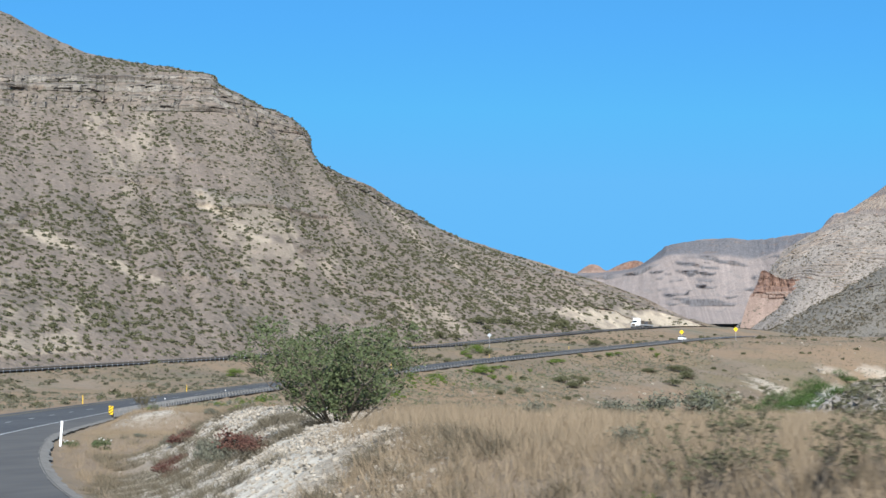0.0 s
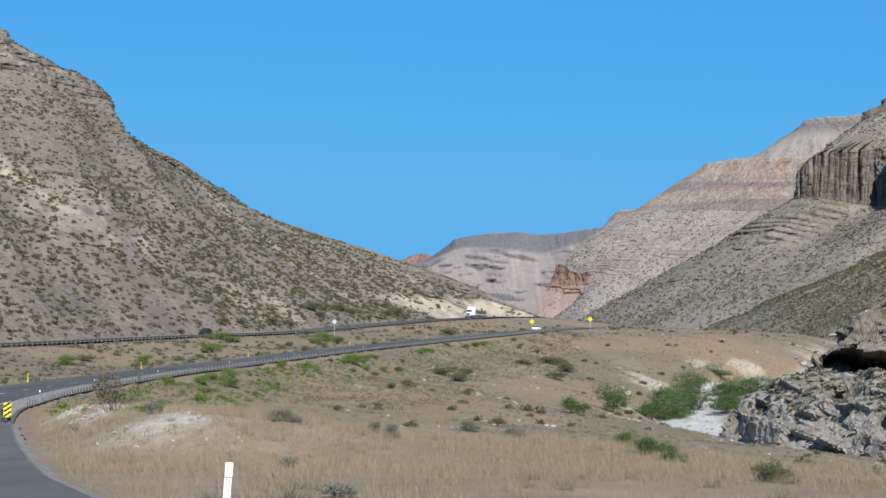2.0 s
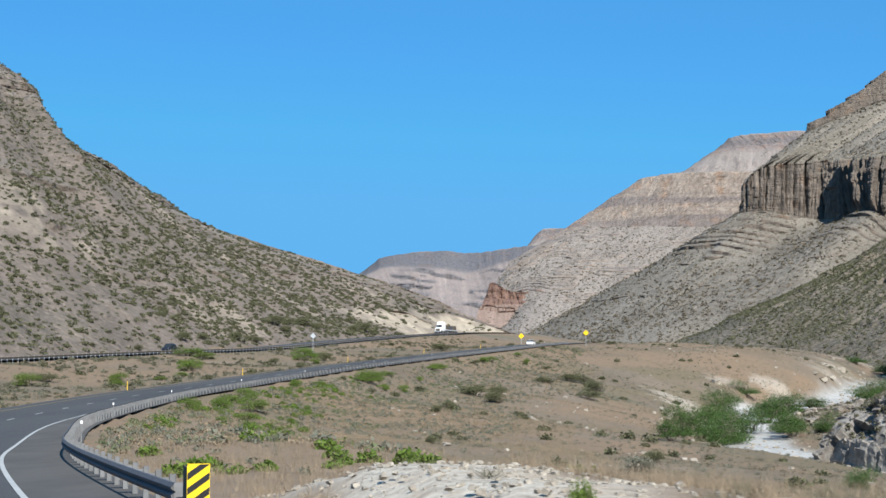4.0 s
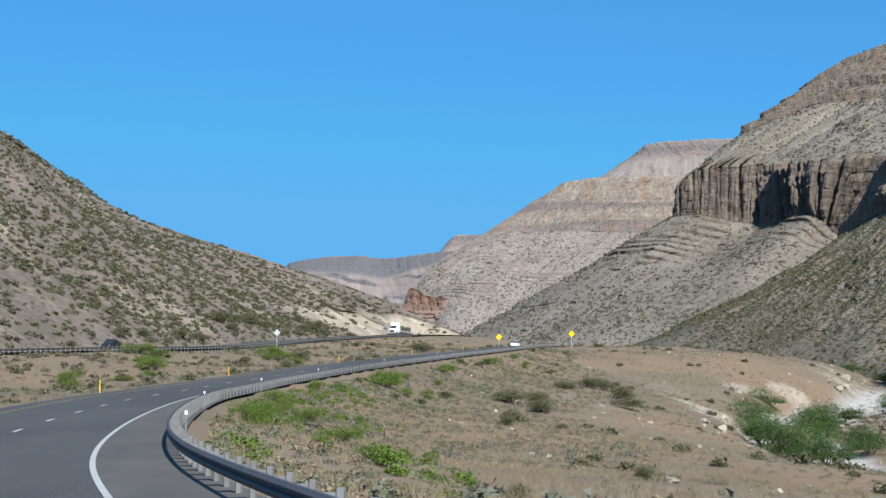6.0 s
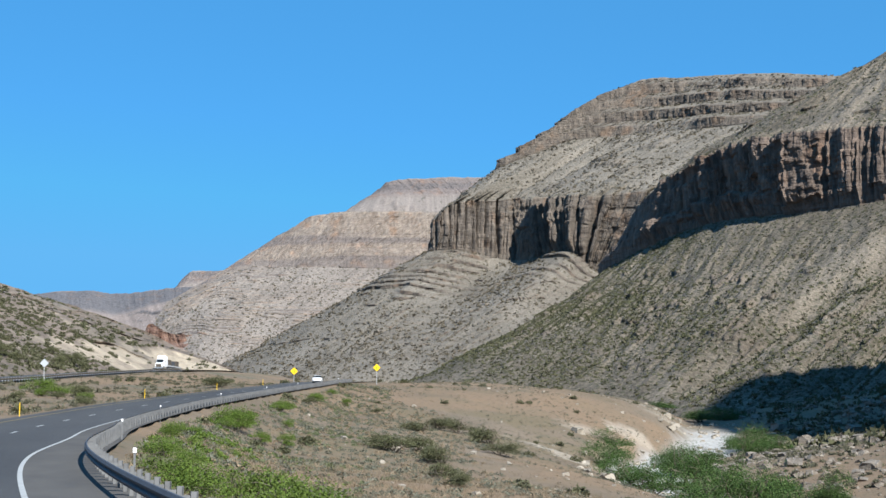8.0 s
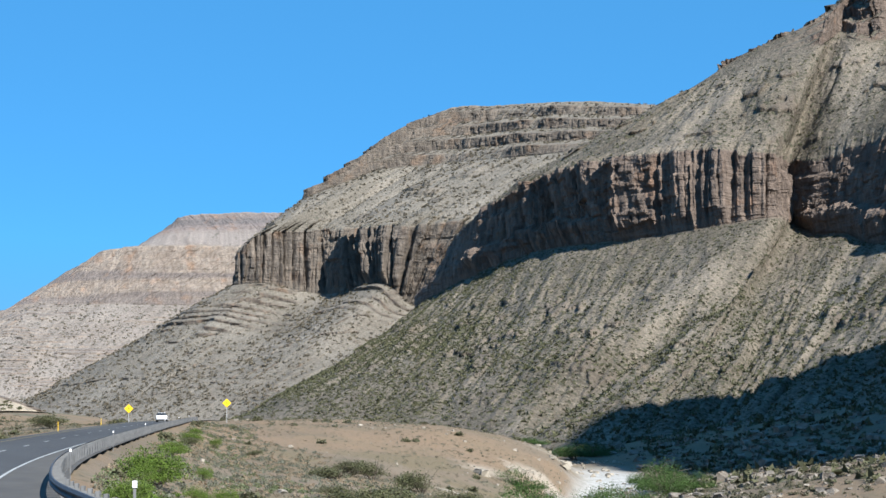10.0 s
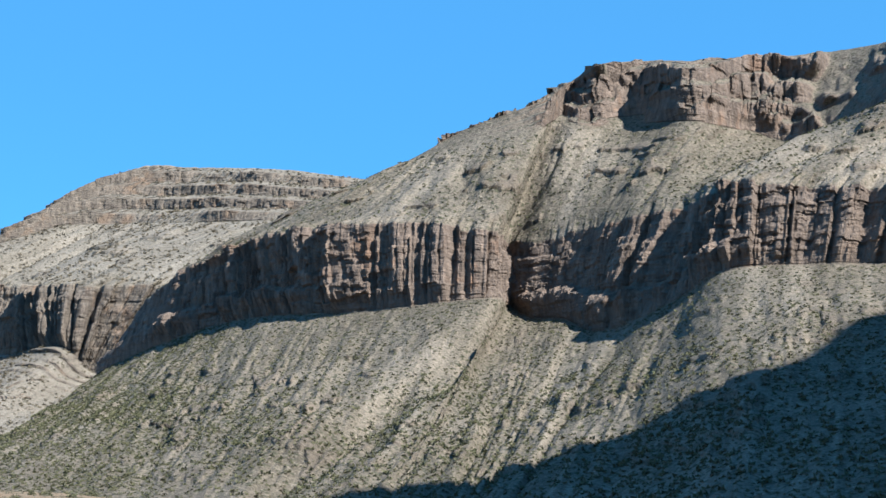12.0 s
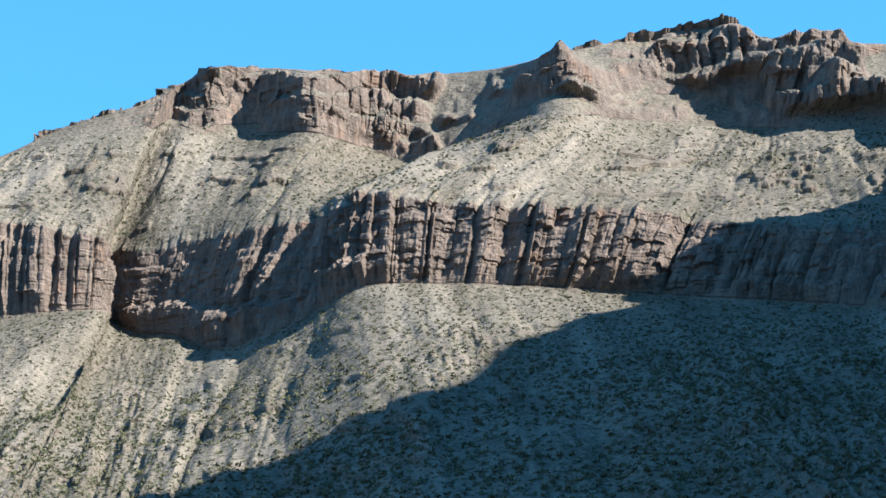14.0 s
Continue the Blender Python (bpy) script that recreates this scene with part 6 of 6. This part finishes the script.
def ledge_rock(lines, rows_each, columns, seed):
    """Massive weathered rock lofted between level lines: rounded swells, tilted beds and open cracks."""
    u = np.linspace(0, 1, columns)
    L = [curve(l, u) for l in lines]
    low = L[0] + [-3.0, -4.0, -5.0]
    far = L[-1] + [14.0, 34.0, -1.0]
    L = [low] + L + [far, far + [10.0, 30.0, -22.0]]
    pts = []
    for k, n in enumerate([6] + rows_each + [16, 5]):
        for v in np.arange(n) / n:
            w = math.sin(v * math.pi / 2) if k in (1, 4) else v
            p = L[k] * (1 - v) + L[k + 1] * v
            p[:, 2] = L[k][:, 2] * (1 - w) + L[k + 1][:, 2] * w
            pts.append(p)
    pts = np.array(pts)
    nrm = np.cross(np.gradient(pts, axis=1), np.gradient(pts, axis=0))
    for axis_ in (0, 1):
        k = np.ones(9) / 9
        nrm = np.apply_along_axis(lambda a: np.convolve(np.pad(a, 4, mode="edge"), k, "valid"), axis_, nrm)
    nrm /= np.maximum(np.linalg.norm(nrm, axis=-1), 1e-9)[..., None]
    nrm *= np.sign(nrm[..., 2].mean())
    x, y, z = pts[..., 0], pts[..., 1], pts[..., 2]
    # beds that dip to the west, broken by joints into slabs that each lie a little askew
    d = 1.0 * fbm(x / 10, y / 10, z / 8 + seed, 2)
    for wide, tall, deep, salt in ((8.5, 4.0, 2.1, 1), (3.4, 1.8, 0.65, 2), (1.3, 0.8, 0.2, 3)):
        bed = (0.5 * x + 0.1 * y + 0.9 * z + 0.25 * tall * vnoise(x / (2 * wide), y / (2 * wide), z / wide + salt)) / tall
        i = np.floor(bed).astype(np.int64); f = bed - i
        joint = (0.75 * y - 0.55 * x + 0.3 * z) / wide + hash3(i, np.int64(salt), np.int64(4)) + 0.15 * vnoise(x / wide, y / wide, z / wide + 5)
        j = np.floor(joint).astype(np.int64); g = joint - j
        d = d + deep * (0.5 * hash3(i, j, np.int64(salt)) + 0.8 * (f - 0.5) * hash3(i, j, np.int64(salt + 7)) + 0.8 * (g - 0.5) * hash3(i, j, np.int64(salt + 13)))
    d = d + 0.08 * fbm(x / 0.8, y / 0.8, z / 0.8, 3)
    crack = smooth(0.9, 0.99, 1 - np.abs(vnoise(x / 9, y / 12, z / 7 + seed) + 0.3 * vnoise(x / 2.5, y / 2.5, z / 2.5))) * smooth(-0.1, 0.4, vnoise(x / 6, y / 6, 4))
    d = d - 1.2 * crack
    pts = pts + nrm * d[..., None]
    flat = np.abs(nrm[..., 2])
    return pts, flat, smooth(0.2, 0.8, vnoise(x / 11, y / 11, z / 5 + 3) + 0.15 * (z - 4))


ledge_mat, nt, b = material("stained_grey_limestone", 0.95)
c0 = ramp(nt, noise_tex(nt, 3.5, 6, 0.65, (1, 0.5, 1.6)), [(0.3, (0.115, 0.100, 0.086)), (0.5, (0.190, 0.172, 0.152)), (0.72, (0.262, 0.244, 0.222))])
c0 = mix(nt, maths(nt, "MULTIPLY", attr(nt, "stain"), 0.7), c0, ramp(nt, noise_tex(nt, 1.6, 5, 0.65), [(0.3, (0.125, 0.090, 0.066)), (0.7, (0.225, 0.172, 0.130))]))
c0 = mix(nt, step(nt, noise_tex(nt, 5.0, 5, 0.7), 0.6, 0.72), c0, (0.215, 0.165, 0.115))
c0 = mix(nt, 0.7, c0, mix(nt, 1.0, c0, ramp(nt, noise_tex(nt, 0.6, 5, 0.7), [(0.33, (0.6, 0.6, 0.6)), (0.66, (1.35, 1.35, 1.35))]), "MULTIPLY"))
# grit and dry weeds lodge where it is gentle
c0 = mix(nt, maths(nt, "MULTIPLY", attr(nt, "soil"), 0.8), c0, ramp(nt, noise_tex(nt, 1.5, 5, 0.7), [(0.35, (0.085, 0.078, 0.050)), (0.65, (0.190, 0.165, 0.120))]))
nt.links.new(c0, b.inputs["Base Color"])
bump(nt, b, noise_tex(nt, 0.8, 6, 0.7), 0.9, 0.3)
outcrop_pts, gentle, stain = ledge_rock([ledge_foot, ledge_shelf, ledge_base, ledge_lip, ledge_rim], [80, 40, 24, 60], 420, 5)
soil_lies = smooth(0.62, 0.86, gentle) * smooth(-0.1, 0.3, vnoise(outcrop_pts[..., 0] / 4, outcrop_pts[..., 1] / 4, 6))
tagged(new("rock_outcrop", grid_mesh("rock_outcrop", outcrop_pts, ledge_mat, {"stain": stain, "soil": soil_lies}, gentle < 2)), "weathered grey limestone ledges with a dark overhang above the river", "rock", "", "structure")
slabs = [(stone_tris(350 + k) * [1.5 - 0.1 * k, 1.0, 0.3 + 0.06 * k]) @ np.array(Euler((0.2 - 0.1 * k, -0.5 + 0.12 * k, 0.3)).to_matrix()).T for k in range(8)]
no_rock = np.zeros(outcrop_pts.shape[:2])
p = on_hill(outcrop_pts[44:130], no_rock[44:130], 800)
strewn("ledge_blocks", slabs, p, 0.18 * (1.2 / 0.18) ** (rng.random(len(p)) ** 2.2), grey_stone, "broken grey limestone lying on the river ledges", "stones", 1.0, 0.9)
p = on_hill(outcrop_pts[8:86], no_rock[8:86], 500)
strewn("ledge_chips", slabs, p, 0.15 * (0.8 / 0.15) ** (rng.random(len(p)) ** 2.2), grey_stone, "grey stones lodged on the rock dome above the river", "stones", 1.0, 0.9)
p = on_hill(outcrop_pts[34:128], no_rock[34:128], 1300)
strewn("ledge_shrubs", middle, p, rng.uniform(0.25, 0.75, len(p)), olive_mat, "small shrubs growing on the river ledges")
p = on_hill(outcrop_pts[190:232], no_rock[190:232], 500)
strewn("ledge_top_rocks", slabs, p, 0.25 * (1.8 / 0.25) ** (rng.random(len(p)) ** 2.0), pale_stone, "tan boulders heaped on top of the upper ledge", "stones", 1.0, 0.9)
p = on_hill(outcrop_pts[190:232], no_rock[190:232], 350)
strewn("ledge_top_shrubs", middle, p, rng.uniform(0.3, 0.9, len(p)), olive_mat, "olive shrubs among the boulders on the upper ledge")
